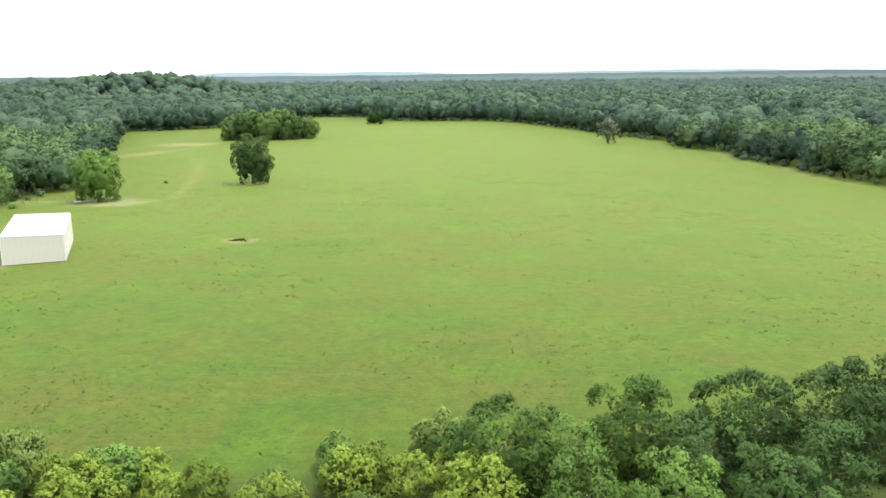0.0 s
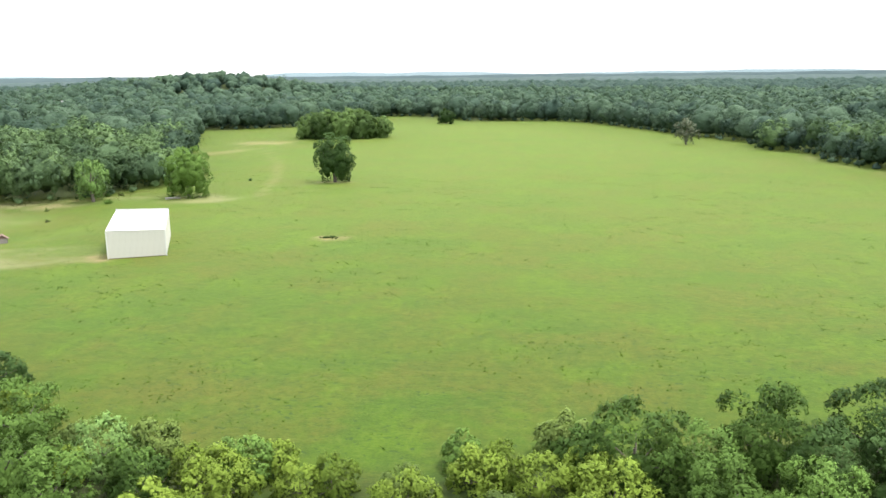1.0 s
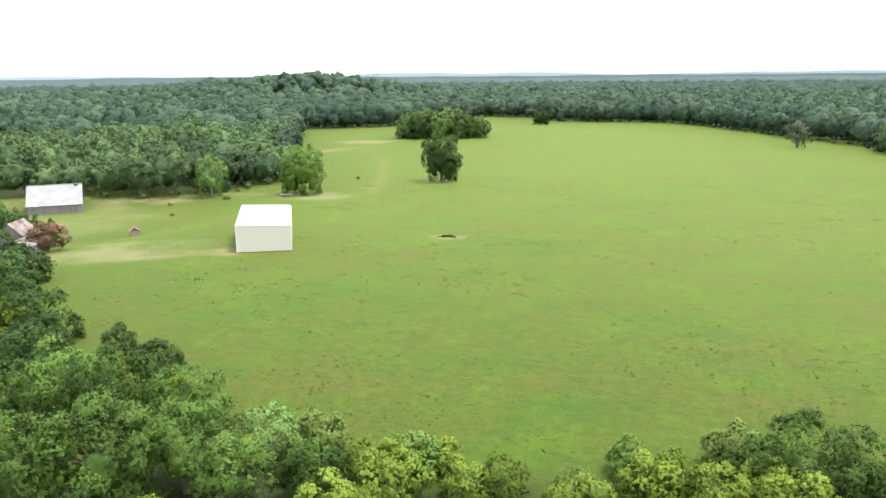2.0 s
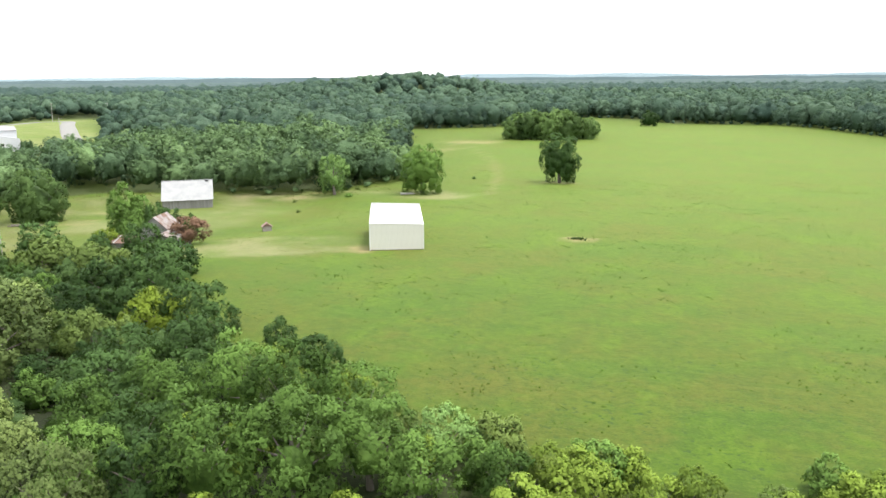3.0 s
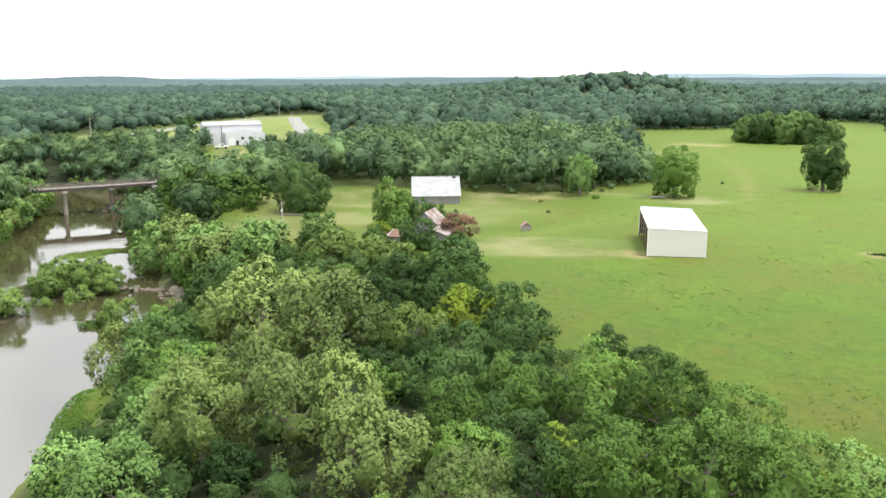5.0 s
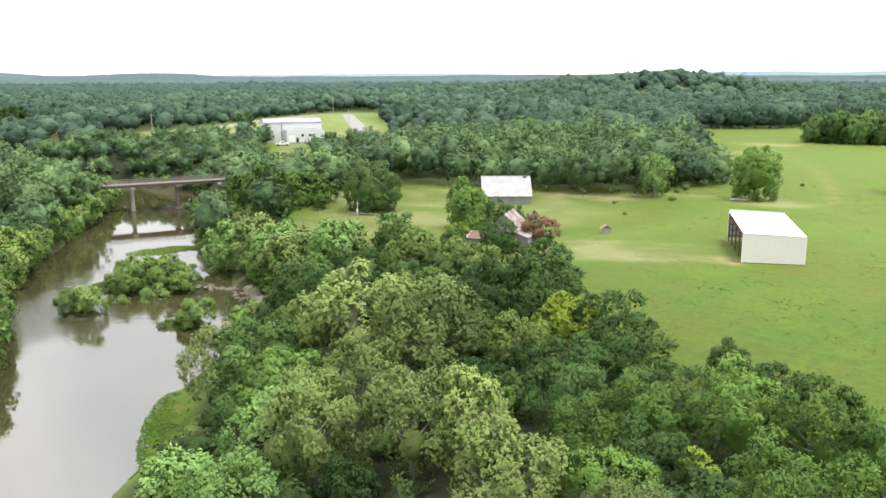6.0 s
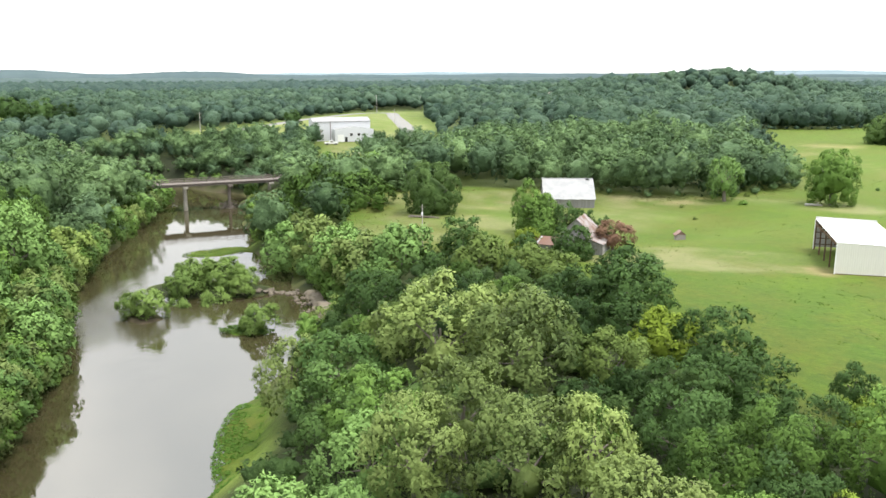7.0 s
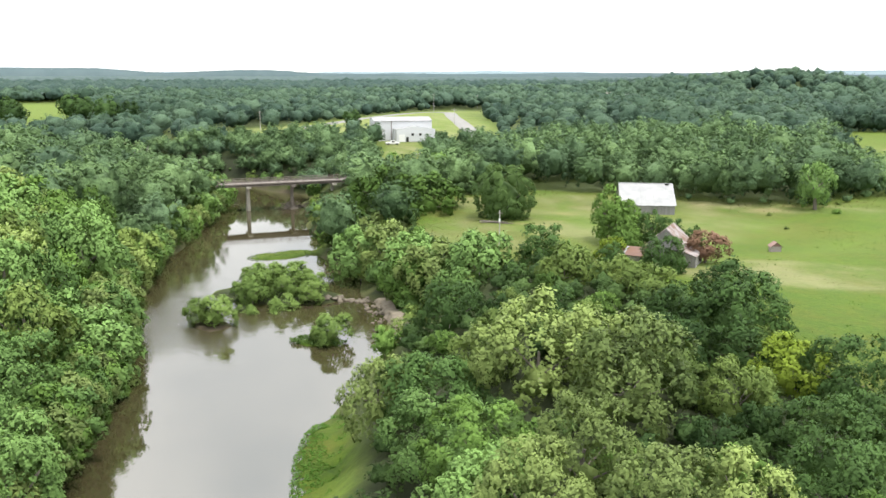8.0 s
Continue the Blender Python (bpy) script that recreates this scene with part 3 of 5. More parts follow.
def crown_for(kind, detail, big, which):
    """detail: 3 for crowns right below the way, 2 for those close by, 1 for the middle distance, 0 for far and small ones."""
    key = (kind, detail, big and detail > 1, which)
    if key not in CROWNS:
        seed = 11 + 31 * which + 7 * len(CROWNS)
        leaves, leaf = {3: (19000, 0.044) if big else (8000, 0.066), 2: (11000, 0.062) if big else (4800, 0.094), 1: (4600, 0.104), 0: (1700, 0.13)}[detail]
        style = STYLE[kind]
        if style in ("broad", "cluster") and not (detail > 1 and big):
            style = {3: "low", 2: "low", 1: style, 0: "mid"}[detail]
        CROWNS[key] = crown_mesh("crown", kind, seed, style, leaves, leaf)
    return CROWNS[key]


TREE_WORDS = {"oak": "broad mid-green deciduous tree in full summer leaf", "dark": "dense dark-green deciduous tree on the wooded bank",
              "poplar": "tall pale grey-green tree with upright leaf clusters", "lightoak": "fresh green leafy tree beside the river",
              "yellow": "yellow-green leafy tree among darker trees", "bright": "low bright yellow-green scrub tree at the pasture edge",
              "olive": "low olive-green scrub tree on the bank", "rust": "bushy tree with dry red-brown foliage beside a shack",
              "shrub": "willow-green shrub growing on a river island", "lone": "dense dark-green tree standing in the pasture", "loneoak": "round mid-green tree standing in the open", "clump": "deep green tree of a pasture clump", "greytree": "sparse grey-green tree standing in the pasture"}
tree_count = [0]


def add_tree(kind, x, y, zc, r, detail=2, group="trees along the river", name="tree", label="", height=None, squash=1.0, cat="tree"):
    """A tree with its crown of radius r centred at height zc; trunk and limbs down to the ground."""
    tree_count[0] += 1
    i = tree_count[0]
    q = np.random.default_rng(1000 + i)
    gz = zat(x, y)
    top = thing(name, pose(x, y, gz, 0, 0, 0), label or TREE_WORDS[kind], cat, group)
    h = max(zc - gz, 0.25 * r)
    bm = bmesh.new()
    rad = max(0.07, 0.035 * (h + r))
    mid = Vector((q.uniform(-0.3, 0.3), q.uniform(-0.3, 0.3), h * 0.55))
    tube(bm, (0, 0, -0.3), mid, rad * 1.25, rad * 0.85, 7)
    tube(bm, mid, (0, 0, h + 0.2 * r), rad * 0.85, rad * 0.35, 7)
    for j in range(5):
        a = j * 2.4 + q.uniform(0, 1)
        tube(bm, mid + Vector((0, 0, j * 0.06 * h)), (0.55 * r * math.cos(a), 0.55 * r * math.sin(a), h + r * q.uniform(-0.15, 0.35)), rad * 0.45, rad * 0.12, 5)
    part("trunk", bm, BARK, top)
    crown = new("crown", crown_for(kind, detail, r > 3.4, i % 3))
    crown.parent = top
    s = r * q.uniform(0.86, 0.98)
    crest, foot = h + 0.95 * r * squash, -0.4
    tall = min(max(0.5 * (crest - foot), 0.95 * r * squash), 1.6 * r)
    crown.matrix_basis = pose(0, 0, crest - tall, 0, 0, q.uniform(0, 360)) @ Matrix.Diagonal((s, s, tall, 1))
    return top


NEAR_TREES = []     # x, y, r of what already stands


def path_distance(x, y):
    return to_line(np.array([(0.0, 0.0), (-30.0, -3.0), (-58.0, -1.5)]), x, y)[0]


def stand(kind, rows, **more):
    for x, y, zc, r in rows:
        far = float(path_distance(np.array([x]), np.array([y]))[0])
        add_tree(kind, x, y, zc, r, 3 if far < 66 else 2 if far < 100 else 1, **more)
        NEAR_TREES.append((x, y, r))


# the wooded strip along the river, from the bridge to below the camera
stand("poplar", [(-100.5, 58.5, 1.6, 6.6), (-90.5, 58.0, 2.0, 6.4), (-111, 47.5, -1.2, 3.6), (-85.5, 43.0, 2.6, 4.4), (-84.4, 35.9, 2.4, 4.2),
                 (-77.2, 39.2, 2.6, 5.0), (-73.2, 41.0, 5.0, 3.2), (-95.5, 64.5, 1.0, 5.4), (-67.5, 36.2, 2.6, 4.4), (-57.8, 33.4, 3.6, 3.6)])
stand("lightoak", [(-106.1, 49.4, -2, 5.1), (-137, 93.5, -3.6, 6.2), (-170.8, 99.2, -6, 6.2), (-39.6, 54.6, 0.5, 3.2), (-98.2, 42.6, -2.4, 5.0), (-90.5, 37.6, -1.2, 4.8),
                   (-84, 28.0, -1.5, 4.4), (-124.5, 19.0, -4.2, 5.0), (-143.5, 26.5, -3.0, 6.0), (-158.5, 37.0, -3.6, 5.6), (-134, 21.5, -4.5, 4.6)])
stand("oak", [(-94.3, 42.2, 0.5, 4.4), (-148.7, 91.1, -5.4, 5.6), (-196.0, 117.5, -6.5, 4.8),
              (-195.5, 126.7, -5, 7.4), (-182.3, 129.1, -5, 7.2), (-203.1, 154.3, -4.6, 6.5), (-217.9, 154.2, -5, 6.0)])
stand("oak", [(-65.0, 52.5, 1.8, 4.2), (-67.2, 46.0, 1.8, 3.8), (-61.5, 40.0, 2.0, 3.5), (-57.8, 54.5, 3.2, 4.6), (-51.7, 52.4, 3.4, 4.8), (-47.5, 55.8, 2.2, 4.0), (-51.5, 40.5, 4.2, 4.6), (-46.5, 43.3, 4.2, 4.6),
              (-42.7, 47.5, 3.2, 3.8), (-38.2, 46.2, 2.2, 3.0), (-32.8, 48.3, 1.4, 2.8), (0.6, 56.5, 1.6, 4.5), (10.0, 57.5, 2.9, 4.4), (5.4, 50.6, 1.4, 3.5), (11.6, 50.0, 2.0, 3.5), (5.2, 55.6, 0.6, 4.0)])
stand("dark", [(-71.2, 52.0, 0.8, 4.9), (-74.5, 58.5, -2.6, 4.8), (-90.7, 84.1, 2.6, 5.0), (-97.7, 81.8, 1.4, 4.6), (-94.4, 87.4, 2.0, 3.8), (-77.5, 74.3, 0.0, 5.0), (-133.2, 104.9, -3.6, 4.8), (-124.4, 72.9, -4.4, 5.0),
               (-93.2, 71.2, -1.2, 4.4), (-88.0, 76.0, -3.2, 4.0), (-99.2, 97.0, -1.6, 4.6), (-64.9, 60.1, 0.2, 4.0), (-63.6, 69.9, 2.2, 2.1)])
stand("dark", [(-58.9, 69.0, 0.2, 3.0), (-70.8, 65.0, 1.0, 4.2), (-61.9, 46.0, 1.5, 3.6), (-55.4, 38.6, 3.0, 3.0), (25.6, 59.6, 2.8, 5.2), (31.6, 65.6, 2.2, 4.2), (18.4, 50.6, 1.6, 3.8), (33, 56, 3, 4.4), (22.0, 54.6, 1.8, 4.2), (18.2, 58.5, 3.4, 4.2), (14.2, 55.4, 1.8, 4.1)])
stand("yellow", [(-82.6, 73.0, -0.6, 4.4), (-123.0, 109.1, -3.2, 3.0)])
stand("olive", [(-115.5, 55.5, -4.5, 4.0), (-109.0, 60.5, -3.6, 4.2), (-103.0, 68.0, -3.0, 4.2), (-84.0, 64.5, -2.4, 4.0), (-123.5, 98.5, -5.0, 4.0), (-113.5, 94.5, -4.4, 3.8), (-121.7, 94.1, -4.2, 4.6), (-15.4, 51.5, 0.4, 2.2), (-108, 92, -4.5, 4.2)])
stand("bright", [(-1.4, 51.4, 1.2, 2.9), (-28.2, 49.0, 1.2, 3.0), (-20.7, 52.1, -0.5, 2.3), (-10.1, 53.7, 0.4, 2.6), (-6.0, 53.6, 0.4, 2.6), (-30.2, 50.6, 0.8, 2.8),
                 (-22.8, 51.6, 0.4, 2.0), (-14.7, 49.4, 1.0, 2.6), (-9.0, 55.0, 0.3, 2.6)])

# trees standing on their own in the pasture
add_tree("lone", -66.5, 219, 6.9, 5.9, 2, "pasture trees", label="tall dense dark-green tree standing alone in the pasture")
add_tree("loneoak", -94.8, 188.0, 6.2, 5.9, 2, "pasture trees", label="round mid-green tree with thin foliage near the shed")
add_tree("lightoak", -115.8, 181.0, 6.2, 4.0, 2, "pasture trees", label="smaller fresh green tree at the wood's edge")
add_tree("greytree", 46.0, 345, 5.2, 5.0, 0, "pasture trees")
add_tree("dark", -73, 492, 3.5, 6.0, 0, "pasture trees", label="round dark-green bush at the far pasture edge")
add_tree("clump", -163.4, 133.0, 2.2, 7.2, 2, "trees round the yard", label="large spreading mid-green tree on the lawn")
for x, y, zc, r in ((-122, 374, 3.0, 7.0), (-114, 371, 4.5, 7.5), (-105, 372, 5.2, 7.8), (-96, 374, 4.8, 7.5), (-89, 380, 3.2, 6.5), (-118, 382, 4.8, 7.5), (-101, 384, 5.0, 8.0)):
    add_tree("clump", x, y, zc, r, 1, "clump of trees in the pasture", label="dark-green tree in a tight clump in the pasture")
for x, y, zc, r in ((-566, 180, 7, 8.5), (-545, 177, 6, 7.5), (-552, 212, 8, 9), (-530, 210, 7, 8.5), (-512, 214, 7, 9), (-498, 220, 6, 8), (-361, 264, 7, 5)):
    add_tree("dark", x, y, zc, r, 0, "trees beyond the river", label="large dark-green tree before a far field")
# round the shack
stand("oak", [(-134.5, 126.5, 4.6, 3.6), (-131.0, 127.8, 3.8, 3.0), (-130.8, 123.6, 2.0, 3.2), (-127.4, 122.2, 1.6, 2.8), (-125.4, 118.2, 0.8, 2.5)], group="trees round the shack", label="leafy green tree growing against the shack")
stand("dark", [(-113.0, 107.0, 1.6, 3.6), (-120.4, 104.9, 1.2, 2.3), (-124.4, 124.2, 2.8, 2.7), (-120.2, 123.6, 2.4, 2.5), (-116.4, 123.4, 1.8, 2.1)], group="trees round the shack", label="dense dark-green bush half covering the shack")
stand("rust", [(-110.9, 116.6, 2.2, 3.2)], group="trees round the shack")

# shrubs on the river islands
for x, y, r in ((-165.5, 64.5, 3.2), (-168.5, 63.5, 2.8), (-169, 72, 2.6), (-166, 77, 3.2), (-165, 82.5, 2.6), (-172.5, 75.5, 3.6), (-171, 81.5, 3.6), (-169, 86, 2.6),
                (-176.5, 80, 3.8), (-175, 87, 3.2), (-181, 84.5, 3.4), (-181.5, 91, 3.0), (-187, 89, 3.0), (-146.5, 71.3, 3.2), (-148.2, 70.6, 1.8)):
    add_tree("shrub", x, y, zat(x, y) + 0.5 * r, r, 1, "shrubs on the river islands", "shrub", cat="shrub", squash=0.9)


# low shrubs scattered in the pasture
for kind, x, y, r in (("olive", -122.1, 172.0, 0.7), ("oak", -119.2, 187.4, 1.2), ("oak", -116.6, 188.6, 0.9), ("olive", -114.0, 190.6, 0.8), ("dark", -91.8, 220.8, 0.7),
                      ("oak", -98.5, 186.4, 0.9), ("olive", -114.2, 160.1, 0.6), ("oak", -110.6, 178.6, 1.0), ("dark", -171.5, 139.0, 1.3)):
    add_tree(kind, x, y, zat(x, y) + 0.35 * r, r, 0, "shrubs in the pasture", "shrub", "low leafy shrub growing in the pasture grass", cat="shrub", squash=0.8)


# ---------------------------------------------------------------- woods
CLEARINGS = [(-475, 698), (-442, 680), (-376, 486)]
# open ground in front of the far houses
LANES = [(np.array([(-332.0, 308.0), (-286.0, 256.0)]), 12.0), (np.array([(-245.0, 150.0), (-216.0, 119.0)]), 8.5), (np.array([(-266.0, 108.0), (-241.0, 158.0)]), 5.0), (np.array([(-474.0, 695.0), (-436.0, 625.0)]), 9.0),
         (np.array([(-440.0, 678.0), (-404.0, 608.0)]), 9.0), (np.array([(-373.0, 482.0), (-345.0, 432.0)]), 9.0)]


SCARP = np.array([(-160.0, 89.0), (-152.0, 85.0), (-144.0, 79.0), (-139.0, 74.0)])


def scatter(step, lo, hi, r, edge=1.0, reach=1250):
    """A loose grid of places in the woods whose distance from the camera's way is lo to hi."""
    g = np.arange(-reach, reach, step)
    X, Y = np.meshgrid(g, g)
    x, y = (X + r.uniform(-0.42, 0.42, X.shape) * step).ravel(), (Y + r.uniform(-0.42, 0.42, X.shape) * step).ravel()
    d = path_distance(x, y)
    a = np.degrees(np.arctan2(x + 30, y))
    ok = (d >= lo) & (d < hi) & (a > -77) & (a < 34) & (y > -5)
    x, y = x[ok], y[ok]
    low_bank = (bank(x, y) < 17) & (x < -262)
    ok = ~(inside(FIELD, x, y) | (inside(YARD, x, y) & ~low_bank) | inside(FAR_FIELD, x, y)) & (bank(x, y) > edge)
    ok &= (to_line(ROAD_LINE, x, y)[0] > 7)
    for cx, cy in CLEARINGS:
        ok &= np.hypot(x - cx, y - cy) > 11
    ok &= to_line(SCARP, x, y)[0] > 3.4
    for lane, half in LANES:
        ok &= to_line(lane, x, y)[0] > half
    x, y = x[ok], y[ok]
    ok = ((to_line(YARD, x, y, True)[0] > 4.0) | ((bank(x, y) < 17) & (x < -262))) & (to_line(FIELD, x, y, True)[0] > 2.4) & (to_line(FAR_FIELD, x, y, True)[0] > 4.0)
    x, y = x[ok], y[ok]
    for nx, ny, nr in NEAR_TREES:
        ok = np.hypot(x - nx, y - ny) > max(3.2, 0.8 * nr)
        x, y = x[ok], y[ok]
    return x, y


wr = np.random.default_rng(21)
px, py = scatter(7.2, 18, 165, wr, 0.3)
# on the pasture's side of the river the big trees stand already: only low growth between them
side = (px > -205) & (py > np.interp(px, [-205, -177, -158, -140, -124, -100, -60, 0], [96, 78, 66, 48, 32, 8, -30, -80]))
keep = ~(side & (bank(px, py) < 4.0)) & ~(side & (px > -118) & (py < 12)) & ~(side & (px < -98) & (py < 62))
px, py, side = px[keep], py[keep], side[keep]
order = np.argsort(path_distance(px, py))
kinds = ["oak", "lightoak", "poplar", "lightoak", "lightoak", "oak", "olive", "lightoak"]
for j in order[:285]:
    x, y = float(px[j]), float(py[j])
    k = kinds[int(wr.integers(len(kinds)))]
    r, gz, s = float(wr.uniform(3.8, 6.2)), zat(float(px[j]), float(py[j])), float(bank(px[j:j + 1], py[j:j + 1])[0])
    if side[j] and x > -165 and gz > -4.5:
        k, r, zc = (["dark", "oak", "olive"] if x < -64 else ["bright", "oak", "bright"])[int(wr.integers(3))], float(wr.uniform(1.8, 2.6)), gz + 1.1
    elif side[j] and x > -118:
        k, r, zc = ["lightoak", "oak", "lightoak", "olive"][int(wr.integers(4))], float(wr.uniform(3.0, 4.4)), min(gz + 5.0, -2.5)
    elif side[j]:
        k = ["lightoak", "oak", "lightoak", "poplar"][int(wr.integers(4))]
        zc = min(gz + 5.5, -4.5 + float(wr.uniform(-1, 1)))
    else:
        zc = gz + (4.0 if s < 5 else 6.5) + float(wr.uniform(-0.8, 1.6))
    add_tree(k, x, y, zc, r, 1, "trees of the river wood")
rest = order[285:]


line = RIVER[3:12]
for j in range(62):
    t = j / 61 * (len(line) - 1.001)
    a, b = line[int(t)], line[int(t) + 1]
    c, u = a + (b - a) * (t % 1), (b - a)[:2] / np.linalg.norm((b - a)[:2])
    x, y = float(c[0] + u[1] * (c[2] + 1.0)), float(c[1] - u[0] * (c[2] + 1.0))
    if u[0] < 0:
        x, y = float(c[0] + u[1] * -(c[2] + 1.0)), float(c[1] + u[0] * (c[2] + 1.0))
    x2, y2 = float(c[0] + u[1] * (c[2] + 1.4)), float(c[1] - u[0] * (c[2] + 1.4))
    if x2 < -132 and (j % 2 or x2 > -152) and to_line(SCARP, np.array([x2]), np.array([y2]))[0][0] > 4.5:
        add_tree(["oak", "olive", "lightoak"][j % 3], x2, y2, zat(x2, y2) + 1.6, float(wr.uniform(2.0, 2.8)), 0, "trees overhanging the near bank", label="low leafy tree leaning over the river bank")
    add_tree(["oak", "lightoak", "poplar"][j % 3], x, y, zat(x, y) + 3.0, float(wr.uniform(3.6, 5.2)), 1 if x > -230 else 0, "trees overhanging the far bank", label="low leafy tree overhanging the river")


def templates(seed, n, style, leaves, leaf):
    return [crown_arrays(np.random.default_rng(seed + i), style, leaves, leaf) for i in range(n)]


def wood_object(name, x, y, radius, tmpl, r, label, lift, leaf=None):
    V, T, N, C = [], [], [], []
    base = 0
    z = ground_z(x, y)
    # young, lower growth round the yard
    young = np.where((x < -200) & (y > 146) & (y < 470), np.where((x > -350) & (y > 222), 0.46, 0.64) + np.where((x > -350) & (y > 222), 0.54, 0.36) * smooth(5, 75, to_line(YARD, x, y, True)[0]), 1.0)
    young = np.where(x < -255, np.minimum(young, 0.58 + 0.42 * smooth(8, 50, bank(x, y)) + 0.4 * (y < 112)), young)
    young = np.where((x < -370) & (y < 240), np.minimum(young, 0.42 + 0.58 * smooth(15, 150, to_line(FAR_FIELD, x, y, True)[0])), young)
    for i in range(len(x)):
        v, t, n = tmpl[int(r.integers(len(tmpl)))]
        a, s = r.uniform(0, 6.283), radius * r.uniform(0.7, 1.3) * young[i]
        c, sn = math.cos(a), math.sin(a)
        m = np.array([[c, sn, 0], [-sn, c, 0], [0, 0, 1]])
        h = r.uniform(0.75, 1.0)
        w = (v @ m) * s
        c0 = lift * r.uniform(0.65, 1.3) * young[i]
        w[:, 2] = np.where(w[:, 2] > 0, w[:, 2] * h, w[:, 2] * (c0 / s) * 1.1)
        V.append(w + np.array([x[i], y[i], z[i] + c0]))
        N.append(n @ m)
        T.append(t + base)
        C.append(np.full(len(v), r.random()))
        base += len(v)
    me = mesh_from(name, np.concatenate(V), [np.concatenate(T)], leaf or WOODLAND, np.concatenate(N), True, np.concatenate(C))
    return tagged(new(name, me), label, "woodland", kind="stuff")


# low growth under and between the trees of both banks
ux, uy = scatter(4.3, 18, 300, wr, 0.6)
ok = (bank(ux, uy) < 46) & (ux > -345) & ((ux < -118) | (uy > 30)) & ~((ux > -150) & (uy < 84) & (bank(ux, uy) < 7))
wood_object("undergrowth", ux[ok], uy[ok], 1.8, templates(40, 6, "small", 85, 0.22), wr, "tangled green undergrowth on the river banks", 0.8, UNDERGROWTH_SHADE)
gx, gy = scatter(5.4, 165, 330, wr, 1.5)
ok = (gx < -255) & (gx > -350) & (bank(gx, gy) < 42)
wood_object("woodland", gx[ok], gy[ok], 4.6, templates(90, 5, "mid", 620, 0.14), wr, "close-grown young wood on the bank above the bridge", 4.6)
# the front row of the woods round the pasture, and bushes at its foot
e0 = np.concatenate([FIELD, FIELD[:1]])
rows = {5.6: ([], []), 6.5: ([], [])}
for (x0, y0), (x1, y1) in zip(e0[:-1], e0[1:]):
    long = math.hypot(x1 - x0, y1 - y0)
    for step, (ex, ey) in rows.items():
        off = 4.2 if step < 6 else 0.8
        m = max(1, int(long / step))
        for i in range(m):
            ex.append(x0 + (x1 - x0) * (i + 0.5) / m + (y1 - y0) / long * off + wr.normal(0, 1.1))
            ey.append(y0 + (y1 - y0) * (i + 0.5) / m - (x1 - x0) / long * off + wr.normal(0, 1.1))
for (ex, ey), size, lift, words in ((rows[5.6], 4.9, 5.2, "front trees of the wood along the pasture"), (rows[6.5], 1.6, 0.9, "bushes at the foot of the wood")):
    ex, ey = np.array(ex), np.array(ey)
    ok = (ey > 165) & ~((ex < -155) & (ey < 180)) & ~inside(YARD, ex, ey)
    kit = templates(45, 8, "mid", 620, 0.135) if size > 3 else templates(47, 6, "small", 90, 0.2)
    # from y 230 on, the leaves with haze in their colour
    for pick, leaf in ((ok & (ey < 230), WOODLAND), (ok & (ey >= 230), WOODLAND_HAZE)):
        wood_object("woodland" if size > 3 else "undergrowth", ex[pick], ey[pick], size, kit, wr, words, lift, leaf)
# bright scrub along the pasture's near edge
sx, sy = scatter(4.6, 36, 80, wr)
ok = np.flatnonzero((sx > -60) & (sx < 6) & (sy > 44))
for j in ok[:40]:
    r = float(wr.uniform(1.7, 2.5))
    add_tree(["bright", "oak", "bright", "olive"][int(wr.integers(4))], float(sx[j]), float(sy[j]), zat(sx[j], sy[j]) + 0.5 * r, r, 1, "scrub at the pasture edge", "shrub", "bright yellow-green scrub at the pasture edge", cat="shrub")
if len(rest):
    wood_object("woodland", px[rest], py[rest], 4.4, templates(50, 6, "mid", 950, 0.125), wr, "dense mid-green deciduous wood on the river bank", 6.0)
x, y = scatter(10.4, 165, 330, wr)
wood_object("woodland", x, y, 6.0, templates(60, 12, "mid", 620, 0.135), wr, "dense green deciduous wood round the pasture", 6.2)
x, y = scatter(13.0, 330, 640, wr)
wood_object("woodland", x, y, 7.6, templates(70, 12, "far", 140, 0.155), wr, "green deciduous woodland beyond the pasture", 6.4, WOODLAND_HAZE)
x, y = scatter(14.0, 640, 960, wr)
wood_object("woodland", x, y, 8.6, templates(80, 12, "small", 24, 0.15), wr, "distant rolling deciduous woodland", 6.0, WOODLAND_HAZE)
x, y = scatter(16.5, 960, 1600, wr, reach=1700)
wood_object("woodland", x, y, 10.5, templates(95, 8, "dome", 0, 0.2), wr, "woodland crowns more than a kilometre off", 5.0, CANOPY)


